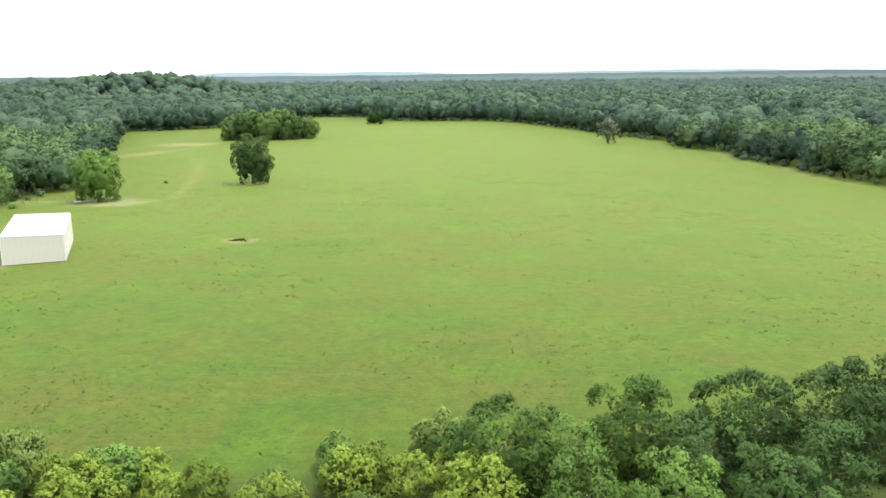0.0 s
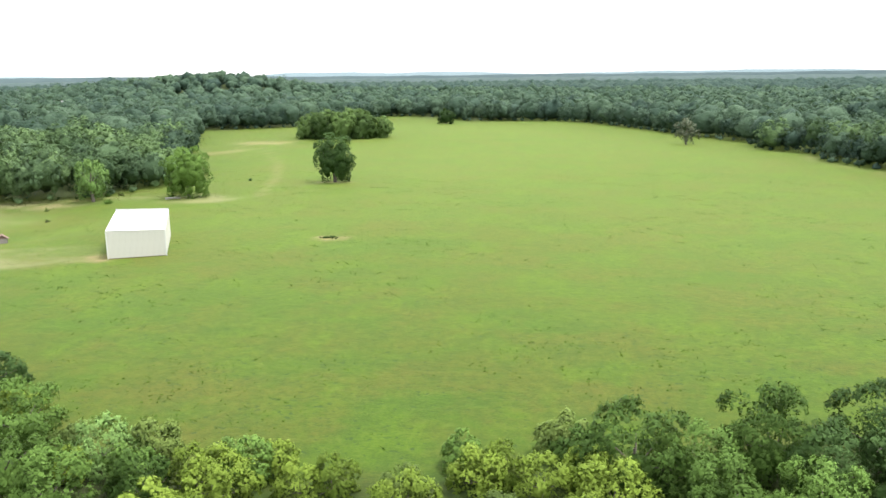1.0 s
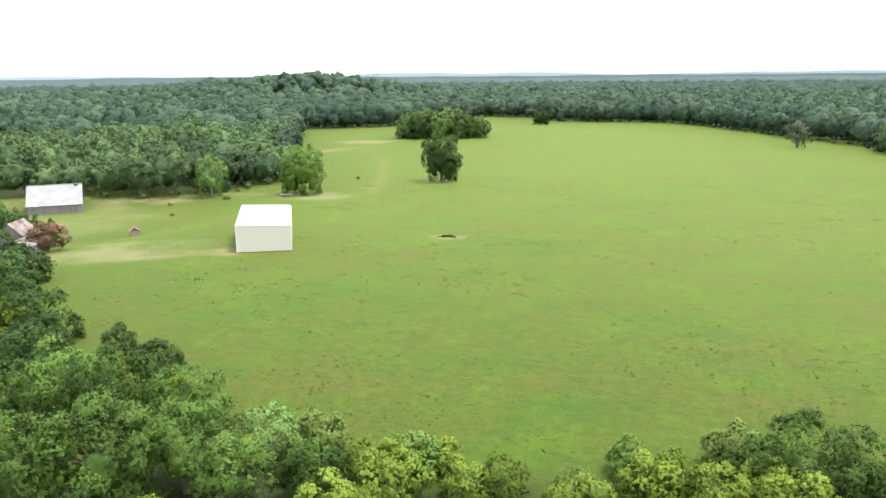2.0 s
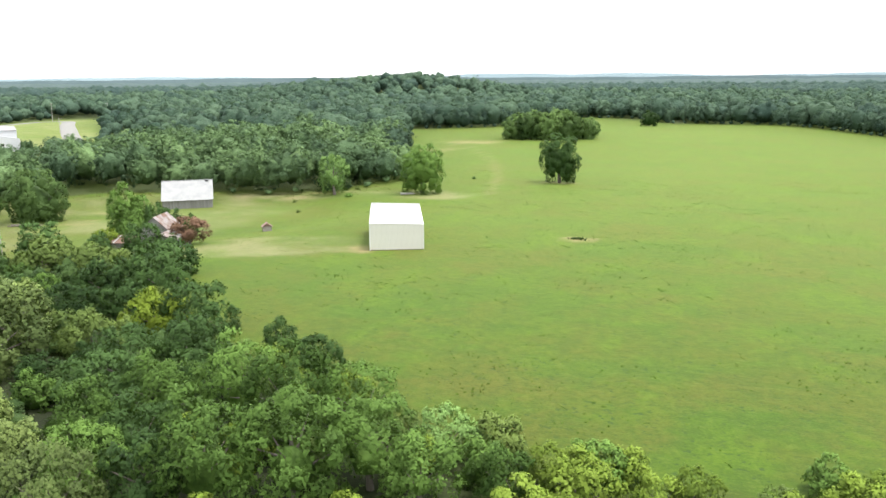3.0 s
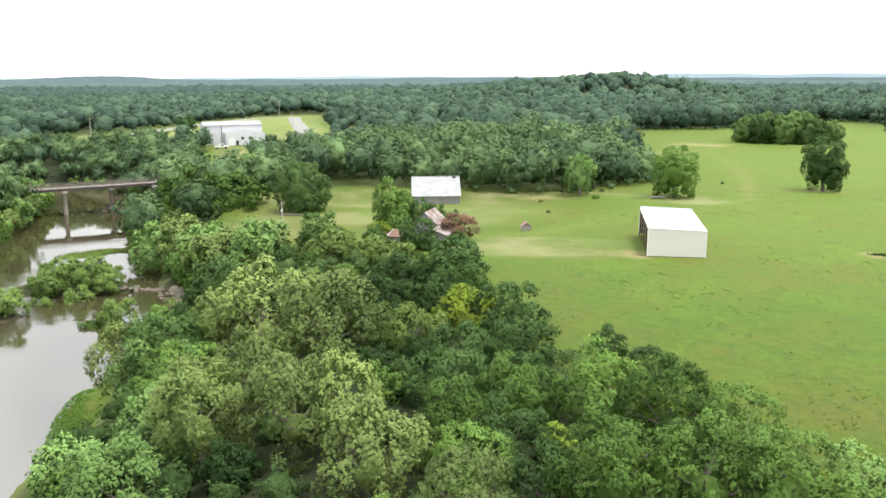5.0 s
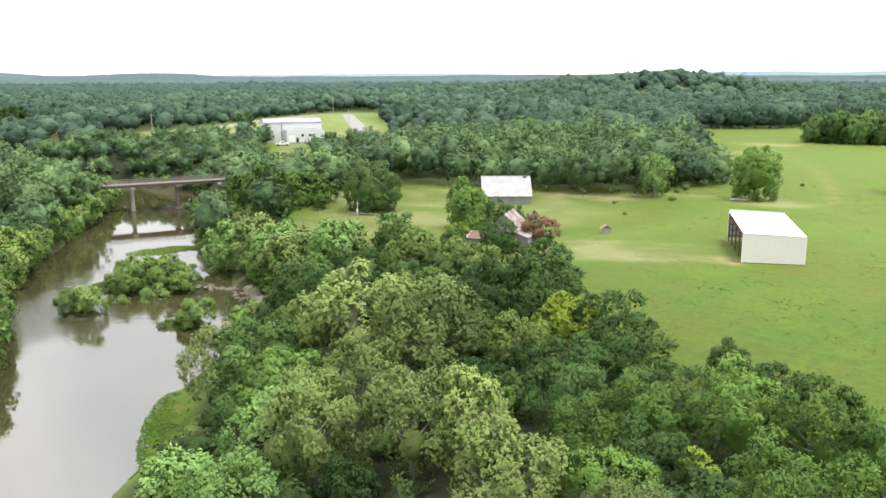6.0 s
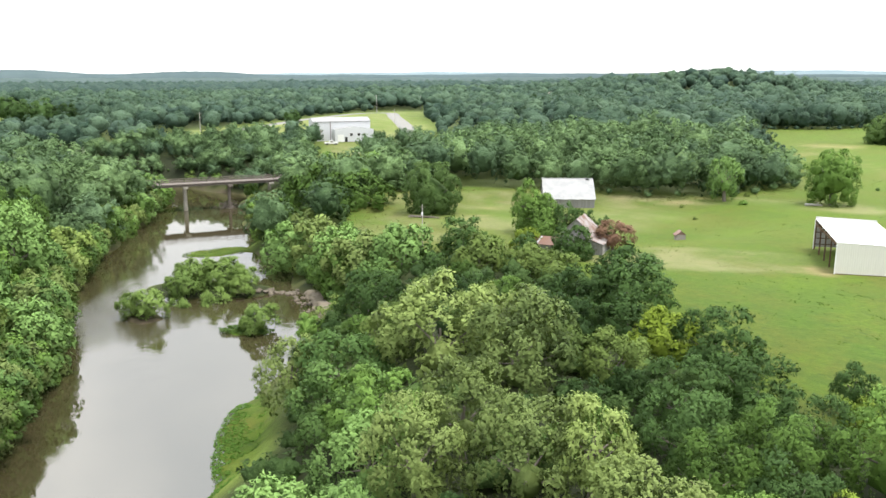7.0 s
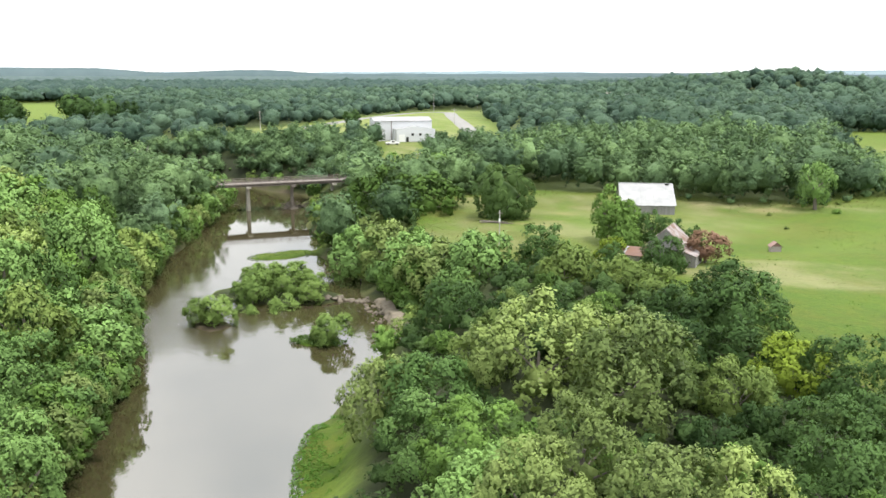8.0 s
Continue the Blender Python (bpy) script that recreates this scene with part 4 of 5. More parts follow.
def build_canopy(name, near, far, material, label):
    """The tree tops of the woods past a kilometre: one rolling sheet of crowns."""
    ang = np.radians(np.linspace(-86, 42, 520))
    rad = [near]
    while rad[-1] < far:
        rad.append(rad[-1] * 1.011)
    R, A = np.meshgrid(np.array(rad), ang, indexing="ij")
    x, y = -30 + R * np.sin(A), R * np.cos(A)
    z = ground_z(x.ravel(), y.ravel()) + 6.0
    q = np.random.default_rng(3)
    u, v = x.ravel(), y.ravel()
    u, v = u + 6 * np.sin(v * 0.043) + 3 * np.sin(v * 0.19 + 1), v + 6 * np.sin(u * 0.051 + 2) + 3 * np.sin(u * 0.17)
    bumps = 4.2 * np.sqrt(np.abs(np.sin(u * math.pi / 13) * np.sin(v * math.pi / 15))) + 2.6 * np.sqrt(np.abs(np.sin(u * math.pi / 31 + 1) * np.sin(v * math.pi / 27)))
    bumps += 2.5 * np.sin(u * 0.021) * np.sin(v * 0.017 + 1) + q.normal(0, 0.7, x.size) - 3.0
    n = x.shape[1]
    i = (np.arange(x.shape[0] - 1)[:, None] * n + np.arange(n - 1)[None, :]).ravel()
    tint = 0.5 + 0.5 * np.sin(x.ravel() * 0.05 + 3 * np.sin(y.ravel() * 0.021)) * np.sin(y.ravel() * 0.043)
    me = mesh_from("woodland", np.stack([x.ravel(), y.ravel(), z + bumps], 1), np.stack([i, i + n, i + n + 1, i + 1], 1), material, smooth=True, tint=tint)
    tagged(new(name, me), label, "woodland", kind="stuff")


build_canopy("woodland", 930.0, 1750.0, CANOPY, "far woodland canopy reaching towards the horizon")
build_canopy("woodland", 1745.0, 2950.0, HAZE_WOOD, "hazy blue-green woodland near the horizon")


def build_ridge(name, dist, base, bumps, seed, material, label):
    """A ridge round the horizon; bumps: bearing from +y to the right, half width (degrees), height."""
    q = np.random.default_rng(seed)
    deg = np.linspace(-100, 55, 620)
    a = np.radians(deg)
    prof = base + sum(h * np.exp(-((deg - c) / w) ** 4) for c, w, h in bumps)
    prof = prof + sum(q.uniform(0.4, 1.2) * np.sin(a * f + q.uniform(0, 6)) for f in (7, 15, 33, 70)) + q.normal(0, 0.35, len(a))
    V = []
    for d, f in ((dist, -60), (dist, 1.0), (dist + 160, 0.9), (dist + 260, -60)):
        zz = prof * f if f > 0 else np.full(len(a), f)
        V.append(np.stack([-30 + d * np.sin(a), d * np.cos(a), zz], 1))
    n = len(a)
    i = np.concatenate([np.arange(n - 1) + k * n for k in range(3)])
    me = mesh_from(name, np.concatenate(V), np.stack([i, i + 1, i + n + 1, i + n], 1), material, smooth=True)
    tagged(new(name, me), label, "backdrop", kind="structure")


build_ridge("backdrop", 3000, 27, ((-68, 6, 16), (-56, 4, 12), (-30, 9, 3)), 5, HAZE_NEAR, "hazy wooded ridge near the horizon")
build_ridge("backdrop", 4300, 30, ((-16, 4, 15), (-8, 4, 11), (12, 8, 7), (-40, 10, 8)), 9, HAZE_FAR, "far ridge on the horizon, coloured pale blue as haze")


# ---------------------------------------------------------------- buildings
def frame_at(x, y, z, ux, uy):
    """A pose at (x, y, z) whose x axis runs along (ux, uy)."""
    return pose(x, y, z, 0, 0, math.degrees(math.atan2(uy, ux)))


def panel_mesh(name, width, h0, h1, material, thick=0.04):
    """A ribbed cladding panel, width along x, from z 0 up to h0 on the left and h1 on the right."""
    bm = bmesh.new()
    n = 3
    prof = []
    for i in range(n):
        a = width * i / n
        prof += [(a, 0.0), (a + 0.72 * width / n, 0.0), (a + 0.80 * width / n, -0.014), (a + 0.92 * width / n, -0.014)]
    prof.append((width, 0.0))
    low, high, back_l, back_h = [], [], [], []
    for x, y in prof:
        h = h0 + (h1 - h0) * x / width
        low.append(bm.verts.new((x, y, 0)))
        high.append(bm.verts.new((x, y, h)))
    for i in range(len(prof) - 1):
        bm.faces.new((low[i], low[i + 1], high[i + 1], high[i]))
    b = [bm.verts.new(p) for p in ((0, thick, 0), (width, thick, 0), (width, thick, h1), (0, thick, h0))]
    bm.faces.new(b[::-1])
    me = bpy.data.meshes.new(name)
    bm.to_mesh(me)
    bm.free()
    me.materials.append(material)
    return me


def put_piece(name, me, parent, m):
    ob = new(name, me)
    ob.parent = parent
    ob.matrix_basis = m
    return ob


def build_shed():
    """The open-sided pole shed: x along the front, y to the back."""
    W, D = 9.14, 17.5
    z00, z10, z01, z11 = 4.55, 4.25, 5.05, 4.75     # eaves: front left, front right, back left, back right
    shed = thing("pole_shed", frame_at(-77.72, 121.40, zat(-75, 127), 0.913, 0.409), "white and cream steel pole shed open along one side", "shed")
    n = 10
    for i in range(n):
        a, b = i / n, (i + 1) / n
        put_piece("wall_panel", panel_mesh("wall_panel", W / n, z00 + (z10 - z00) * a, z00 + (z10 - z00) * b, SHED_WALL), shed, pose(W * a, 0, 0.04))
        put_piece("back_panel", panel_mesh("back_panel", W / n, z01 + (z11 - z01) * a, z01 + (z11 - z01) * b, SHED_INNER), shed, pose(W * a, D - 0.05, 0.5))
    m = 18
    for i in range(m):
        a, b = i / m, (i + 1) / m
        put_piece("side_panel", panel_mesh("side_panel", D / m, z10 + (z11 - z10) * a, z10 + (z11 - z10) * b, SHED_WALL), shed, pose(W, D * a, 0.04, 0, 0, 90))
    # roof sheets run across, with a rib every third of a sheet
    for i in range(m):
        bm = bmesh.new()
        a, b = -0.003 + 1.006 * i / m, -0.003 + 1.006 * (i + 1) / m
        rows = []
        for k in range(4):
            y = D * (a + (b - a) * k / 3)
            f = y / D
            rows.append((y, z00 + (z01 - z00) * f + 0.08, z10 + (z11 - z10) * f + 0.08))
        # one folded strip: flat pans with a raised rib at each third
        prof = []
        for k in range(3):
            (ya, la, ra), (yb, lb, rb) = rows[k], rows[k + 1]
            for f, lift in ((0.0, 0.0), (0.84, 0.0), (0.88, 0.04), (0.97, 0.04)):
                prof.append((ya + f * (yb - ya), la + f * (lb - la) + lift, ra + f * (rb - ra) + lift))
        prof.append((rows[3][0] - 0.004, rows[3][1], rows[3][2]))
        tops = [(bm.verts.new((-0.04, y, l + 0.05)), bm.verts.new((W + 0.05, y, rr + 0.05))) for y, l, rr in prof]
        lows = [(bm.verts.new((-0.04, y, l)), bm.verts.new((W + 0.05, y, rr))) for y, l, rr in prof]
        for k in range(len(prof) - 1):
            bm.faces.new((tops[k][0], tops[k][1], tops[k + 1][1], tops[k + 1][0]))
            bm.faces.new((lows[k][0], lows[k + 1][0], lows[k + 1][1], lows[k][1]))
            bm.faces.new((tops[k][0], tops[k + 1][0], lows[k + 1][0], lows[k][0]))
            bm.faces.new((tops[k][1], lows[k][1], lows[k + 1][1], tops[k + 1][1]))
        bm.faces.new((tops[0][0], lows[0][0], lows[0][1], tops[0][1]))
        bm.faces.new((tops[-1][0], tops[-1][1], lows[-1][1], lows[-1][0]))
        bmesh.ops.recalc_face_normals(bm, faces=bm.faces)
        part("roof_sheet", bm, SHED_ROOF, shed)
    for i in range(5):
        y = 0.12 + (D - 0.3) * i / 4
        part("post", boxes((0.05, y, -0.2, 0.25, y + 0.2, z00 + (z01 - z00) * y / D)), TIMBER, shed, "brown timber post")
        part("inner_post", boxes((W - 0.35, y, -0.2, W - 0.15, y + 0.2, z10)), TIMBER, shed)
        part("rafter", boxes((0.05, y + 0.02, z10 - 0.2, W - 0.1, y + 0.12, z10 + 0.02)), TIMBER, shed)
    for z in (0.9, 1.9, 2.9, 3.9):
        part("girt", boxes((0.1, D - 0.24, z, W - 0.1, D - 0.16, z + 0.14)), TIMBER, shed, "brown timber girt")
    part("corner_trim", boxes((-0.06, -0.06, 0, 0.10, -0.02, z00)), SHED_ROOF, shed)
    part("corner_trim", boxes((W - 0.08, -0.06, 0, W + 0.06, -0.02, z10)), SHED_ROOF, shed)
    part("corner_trim", boxes((-0.08, D - 0.12, 0, 0.04, D + 0.06, z01)), SHED_ROOF, shed)
    part("header_beam", boxes((0.02, 0.1, z00 - 0.4, 0.10, D - 0.1, z00 - 0.1)), TIMBER, shed)
    part("skirt_board", boxes((0, -0.03, -0.15, W, 0.03, 0.06)), TIMBER, shed)
    return shed


build_shed()


def gable_roof_bm(L, half, eave, ridge, over=0.35, thick=0.09, ribs=0):
    """A gable roof along x, ridge at y 0."""
    bm = bmesh.new()
    slope = (ridge - eave) / half
    for s in (-1, 1):
        y1, z1 = s * (half + over), eave - slope * over
        for a, b, lift in ([(-over, L + over, 0.0)] + [(-over + (L + 2 * over) * i / ribs, -over + (L + 2 * over) * i / ribs + 0.07, 0.035) for i in range(ribs + 1)] if ribs else [(-over, L + over, 0.0)]):
            vs = [bm.verts.new(p) for p in ((a, 0, ridge + lift), (b, 0, ridge + lift), (b, y1, z1 + lift), (a, y1, z1 + lift), (a, 0, ridge + lift + thick), (b, 0, ridge + lift + thick), (b, y1, z1 + lift + thick), (a, y1, z1 + lift + thick))]
            for f in ((0, 1, 2, 3), (7, 6, 5, 4), (0, 4, 5, 1), (1, 5, 6, 2), (2, 6, 7, 3), (3, 7, 4, 0)):
                bm.faces.new([vs[i] for i in f])
    bmesh.ops.recalc_face_normals(bm, faces=bm.faces)
    return bm


def gable_sheets(thing_ob, L, half, eave, ridge, n, material, m, label="", over=0.3):
    """Overlapping metal sheets on both slopes of a gable roof along x, ridge at y 0."""
    slope = (ridge - eave) / half
    for s in (-1, 1):
        for i in range(n):
            a, b = -over + (L + 2 * over) * i / n, -over + (L + 2 * over) * (i + 1) / n - 0.01
            up, y1 = 0.012 * (i % 2), s * (half + over + 0.05 * ((i * 7) % 3))
            z1 = eave - slope * (abs(y1) - half)
            bm = bmesh.new()
            vs = [bm.verts.new((x, y, z + t)) for t in (up, up + 0.05) for x, y, z in ((a, 0, ridge), (b, 0, ridge), (b, y1, z1), (a, y1, z1))]
            for f in ((0, 1, 2, 3), (7, 6, 5, 4), (0, 4, 5, 1), (1, 5, 6, 2), (2, 6, 7, 3), (3, 7, 4, 0)):
                bm.faces.new([vs[j] for j in f])
            bmesh.ops.recalc_face_normals(bm, faces=bm.faces)
            bmesh.ops.transform(bm, matrix=m, verts=bm.verts)
            part("roof_sheet", bm, material, thing_ob, label)


def plank_wall(thing_ob, a, b, h_at, n, material, base=0.0):
    """Upright boards from a to b (x, y), with height h_at(t)."""
    a, b = Vector(a), Vector(b)
    q = random.Random(5)
    turn = math.degrees(math.atan2(b.y - a.y, b.x - a.x))
    w = (b - a).length / n
    for i in range(n):
        p = a + (b - a) * (i / n)
        h = h_at((i + 0.5) / n)
        bm = boxes((0.01, -0.025, base - 0.1, w - 0.012, 0.025, h - q.uniform(0, 0.06)))
        ob = part("board", bm, material, thing_ob)
        ob.matrix_basis = pose(p.x, p.y, 0, 0, 0, turn) @ pose(0, q.uniform(-0.012, 0.012), 0)


def build_barn():
    L, half, eave, ridge = 11.4, 6.6, 2.3, 6.1
    x0, y0 = -151.87, 160.48
    barn = thing("barn", frame_at(x0, y0, zat(-146, 161) - 0.1, 0.812, 0.583), "old grey board barn with a pale metal gable roof", "barn")
    gable_sheets(barn, L, half, eave, ridge, 13, BARN_ROOF, pose(0, 0, 0), "pale weathered metal roof sheet")
    part("roof_ridge_cap", boxes((-0.3, -0.16, ridge + 0.06, L + 0.3, 0.16, ridge + 0.13)), BARN_ROOF, barn)
    # no hole is cut: its inner shade is a near-black box
    part("dark_patch", boxes((L - 1.5, -0.75, ridge - 0.24, L - 0.7, -0.3, ridge - 0.02)), DARK, barn, "near-black box standing in for a hole in the roof")
    plank_wall(barn, (0, -half, 0), (L, -half, 0), lambda t: eave, 34, GREY_PLANK)
    plank_wall(barn, (0, half, 0), (L, half, 0), lambda t: eave, 20, GREY_PLANK)
    for x in (0, L):
        plank_wall(barn, (x, -half, 0), (x, half, 0), lambda t: eave + (ridge - eave) * (1 - abs(2 * t - 1)), 36, GREY_PLANK)
    part("sill_beam", boxes((0, -half + 0.05, -0.1, L, half - 0.05, 0.1)), DARK, barn)
    return barn


build_barn()


def build_shack():
    """The ruined farmhouse: gabled body, a lean-to on each side."""
    sx, sy = -119.0, 113.5
    shack = thing("ruined_shack", frame_at(sx, sy, zat(-117, 113), 0.96, 0.28), "collapsing grey board shack with rusty sheet roofs", "shack")
    W, D, eave, ridge = 5.4, 5.6, 2.7, 5.1
    gable_sheets(shack, D, W / 2, eave, ridge, 8, SHACK_ROOF, pose(W / 2, 0, 0, 0, 0, 90), "pale roof sheet with rust patches")
    plank_wall(shack, (0, 0, 0), (W, 0, 0), lambda t: eave + (ridge - eave) * (1 - abs(2 * t - 1)), 22, GREY_PLANK)
    plank_wall(shack, (0, D, 0), (W, D, 0), lambda t: eave + (ridge - eave) * (1 - abs(2 * t - 1)), 16, GREY_PLANK)
    plank_wall(shack, (0, 0, 0), (0, D, 0), lambda t: eave, 20, GREY_PLANK)
    plank_wall(shack, (W, 0, 0), (W, D, 0), lambda t: eave, 20, GREY_PLANK)
    # lean-to towards the pasture
    bm = bmesh.new()
    prism(bm, [(W - 0.1, eave + 0.1), (W + 2.8, 1.9), (W + 2.8, 1.96), (W - 0.1, eave + 0.17)], -4.3, D * 0.42)
    part("lean_to_roof", bm, SHACK_ROOF, shack)
    plank_wall(shack, (W, -4.0, 0), (W + 2.6, -4.0, 0), lambda t: eave - 0.75 * t, 10, GREY_PLANK)
    plank_wall(shack, (W + 2.6, -4.0, 0), (W + 2.6, D * 0.4, 0), lambda t: 1.92, 16, GREY_PLANK)
    # low wing on the other side
    wing = Matrix.Translation((0.2, -3.8, 0))
    bm = bmesh.new()
    prism(bm, [(-3.9, 1.5), (-0.1, 1.5), (-0.1, 1.56), (-3.9, 1.56)], -1.0, 2.6)
    bmesh.ops.transform(bm, matrix=wing @ Matrix.Translation((0, 0, 1.5)) @ pose(0, 0, 0, 12, 0, 0) @ Matrix.Translation((0, 0, -1.5)), verts=bm.verts)
    part("wing_roof", bm, RUST_ROOF, shack, "dark red rusted sheet roof")
    for i, x in enumerate((-3.8, -3.2)):
        part("pale_sheet", boxes((x, -1.05, 1.30 + 0.01 * i, x + 0.34, 2.4, 1.34 + 0.01 * i)), BARN_ROOF, shack).matrix_basis = wing @ Matrix.Translation((0, 0, 1.72)) @ pose(0, 0, 0, 12, 0, 0) @ Matrix.Translation((0, 0, -1.5))
    plank_wall(shack, (-3.5, -4.6, 0), (0.1, -4.6, 0), lambda t: 1.3, 16, GREY_PLANK)
    plank_wall(shack, (-3.5, -4.6, 0), (-3.5, -1.4, 0), lambda t: 1.3 + 0.6 * t, 10, GREY_PLANK)
    # openings are near-black sheets on the boards, their inner shade put into colour
    part("doorway", boxes((2.6, -0.04, 0, 3.5, -0.028, 1.95)), DARK, shack, "near-black sheet standing in for an open doorway")
    part("dark_window_sheet", boxes((3.9, -0.04, 0.9, 4.7, -0.028, 1.8)), DARK, shack)
    return shack


build_shack()


def build_well_house():
    well = thing("well_house", pose(-107.5, 136.4, zat(-107.5, 136.4), 0, 0, 38), "small grey block well house with a red tin roof", "well house")
    part("wall", boxes((-0.85, -0.7, -0.1, 0.85, -0.5, 1.0), (-0.85, 0.5, -0.1, 0.85, 0.7, 1.0), (-0.85, -0.5, -0.1, -0.65, 0.5, 1.0), (0.65, -0.5, -0.1, 0.85, 0.5, 1.0)), BRICK, well)
    bm = bmesh.new()
    prism(bm, [(-0.85, 1.0), (0.85, 1.0), (0, 1.6)], -0.66, -0.6)
    part("gable", bm, RED_TIN, well)
    bm = gable_roof_bm(1.4, 0.9, 1.0, 1.68, 0.18, 0.05)
    bmesh.ops.transform(bm, matrix=pose(0, -0.7, 0, 0, 0, 90), verts=bm.verts)
    part("roof", bm, RED_TIN, well, "faded red tin roof")


build_well_house()


def build_warehouse():
    W, D, eave, ridge = 26.2, 11.0, 8.6, 10.2
    wh = thing("warehouse", frame_at(-297.4, 220.0, zat(-296, 230), 0.537, 0.844) @ Matrix.Scale(0.9, 4), "large white steel warehouse with a lower gabled front wing", "warehouse")
    n = 22
    pm = panel_mesh("wall_panel", W / n, eave, eave, WAREHOUSE_WALL)
    for i in range(n):
        put_piece("wall_panel", pm, wh, pose(W * i / n, 0, 0))
    sp = [panel_mesh("end_panel", D / 14, eave + (ridge - eave) * (1 - abs(2 * i / 14 - 1)), eave + (ridge - eave) * (1 - abs(2 * (i + 1) / 14 - 1)), WAREHOUSE_WALL) for i in range(14)]
    for i in range(14):
        put_piece("end_panel", sp[i], wh, pose(W, D * i / 14, 0, 0, 0, 90))
        put_piece("end_panel", sp[13 - i], wh, pose(0, D * (1 - i / 14), 0, 0, 0, -90))
    part("back_wall", boxes((0, D - 0.1, 0, W, D, eave)), WAREHOUSE_WALL, wh)
    gable_sheets(wh, W, D / 2, eave, ridge, 22, BARN_ROOF, pose(0, D / 2, 0), "white steel roof sheet", 0.2)
    # front wing, gable towards the yard
    x0, x1, d, e2, r2 = 8.6, 26.0, 7.0, 5.3, 6.4
    k = 14
    for i in range(k):
        a, b = i / k, (i + 1) / k
        h = [e2 + (r2 - e2) * (1 - abs(2 * v - 1)) for v in (a, b)]
        put_piece("wing_panel", panel_mesh("wing_panel", (x1 - x0) / k, h[0], h[1], WAREHOUSE_WALL), wh, pose(x0 + (x1 - x0) * a, -d, 0))
    wp = panel_mesh("wing_side_panel", d / 6, e2, e2, WAREHOUSE_WALL)
    for i in range(6):
        put_piece("wing_side_panel", wp, wh, pose(x1, -d + d * i / 6, 0, 0, 0, 90))
        put_piece("wing_side_panel", wp, wh, pose(x0, -d * i / 6, 0, 0, 0, -90))
    gable_sheets(wh, d - 0.05, (x1 - x0) / 2, e2, r2, 6, BARN_ROOF, Matrix.Translation(((x0 + x1) / 2, -d, 0)) @ pose(0, 0, 0, 0, 0, 90), "white steel roof sheet", 0.0)
    for x in (15.2, 18.6):
        w = part("window", boxes((x, -d - 0.08, 2.6, x + 1.2, -d - 0.02, 3.7)), DARK, wh, "dark window")
        part("frame", boxes((x - 0.1, -d - 0.1, 2.5, x, -d - 0.02, 3.8), (x + 1.2, -d - 0.1, 2.5, x + 1.3, -d - 0.02, 3.8), (x - 0.1, -d - 0.1, 3.7, x + 1.3, -d - 0.02, 3.8)), WHITE_PAINT, w)
    part("window", boxes((2.6, -0.09, 3.6, 3.8, -0.03, 4.9)), CONCRETE, wh)
    part("roller_door", boxes((9.6, -d - 0.1, 0, 12.4, -d - 0.03, 3.2)), WHITE_PAINT, wh)
    part("side_door", boxes((12.9, -d - 0.1, 0, 14.0, -d - 0.03, 2.1)), DARK, wh)
    part("downpipe", boxes((7.6, -0.14, 0, 7.9, -0.04, eave)), STEEL, wh)
    part("gutter", boxes((-0.1, -0.2, eave - 0.1, W, -0.05, eave + 0.05)), STEEL, wh)


build_warehouse()


def build_house(x, y, turn, L, half, eave, ridge, wall, roof, label):
    h = thing("house", pose(x, y, zat(x, y), 0, 0, turn), label, "house", "far houses")
    bm = bmesh.new()
    prism(bm, [(-half, -0.3), (half, -0.3), (half, eave), (0, ridge - 0.02), (-half, eave)], 0, L)
    bmesh.ops.transform(bm, matrix=pose(0, 0, 0, 0, 0, -90), verts=bm.verts)
    part("wall", bm, wall, h)
    part("roof", gable_roof_bm(L, half, eave, ridge, 0.4, 0.12), roof, h)
    for i in range(3):
        a = L * (i + 0.6) / 3.6
        w = part("window", boxes((a, -half - 0.06, 1.0, a + 1.2, -half - 0.01, 2.3)), DARK, h, "dark window")
        part("sill", boxes((a - 0.1, -half - 0.1, 0.9, a + 1.3, -half - 0.01, 1.0)), WHITE_PAINT, w)
    part("chimney", boxes((L * 0.7, -0.3, ridge - 0.5, L * 0.7 + 0.7, 0.4, ridge + 0.9)), BRICK, h)


build_house(-481, 694, 35, 14, 4.5, 5.5, 8.5, WHITE_PAINT, CONCRETE, "white two-storey house among far trees")
build_house(-449, 676, 30, 16, 4.5, 4.5, 7.0, CONCRETE, BARN_ROOF, "grey house with a pale roof among far trees")
build_house(-383, 482, 40, 16, 5, 4.2, 6.4, WHITE_PAINT, BARN_ROOF, "low pale-roofed house among trees")


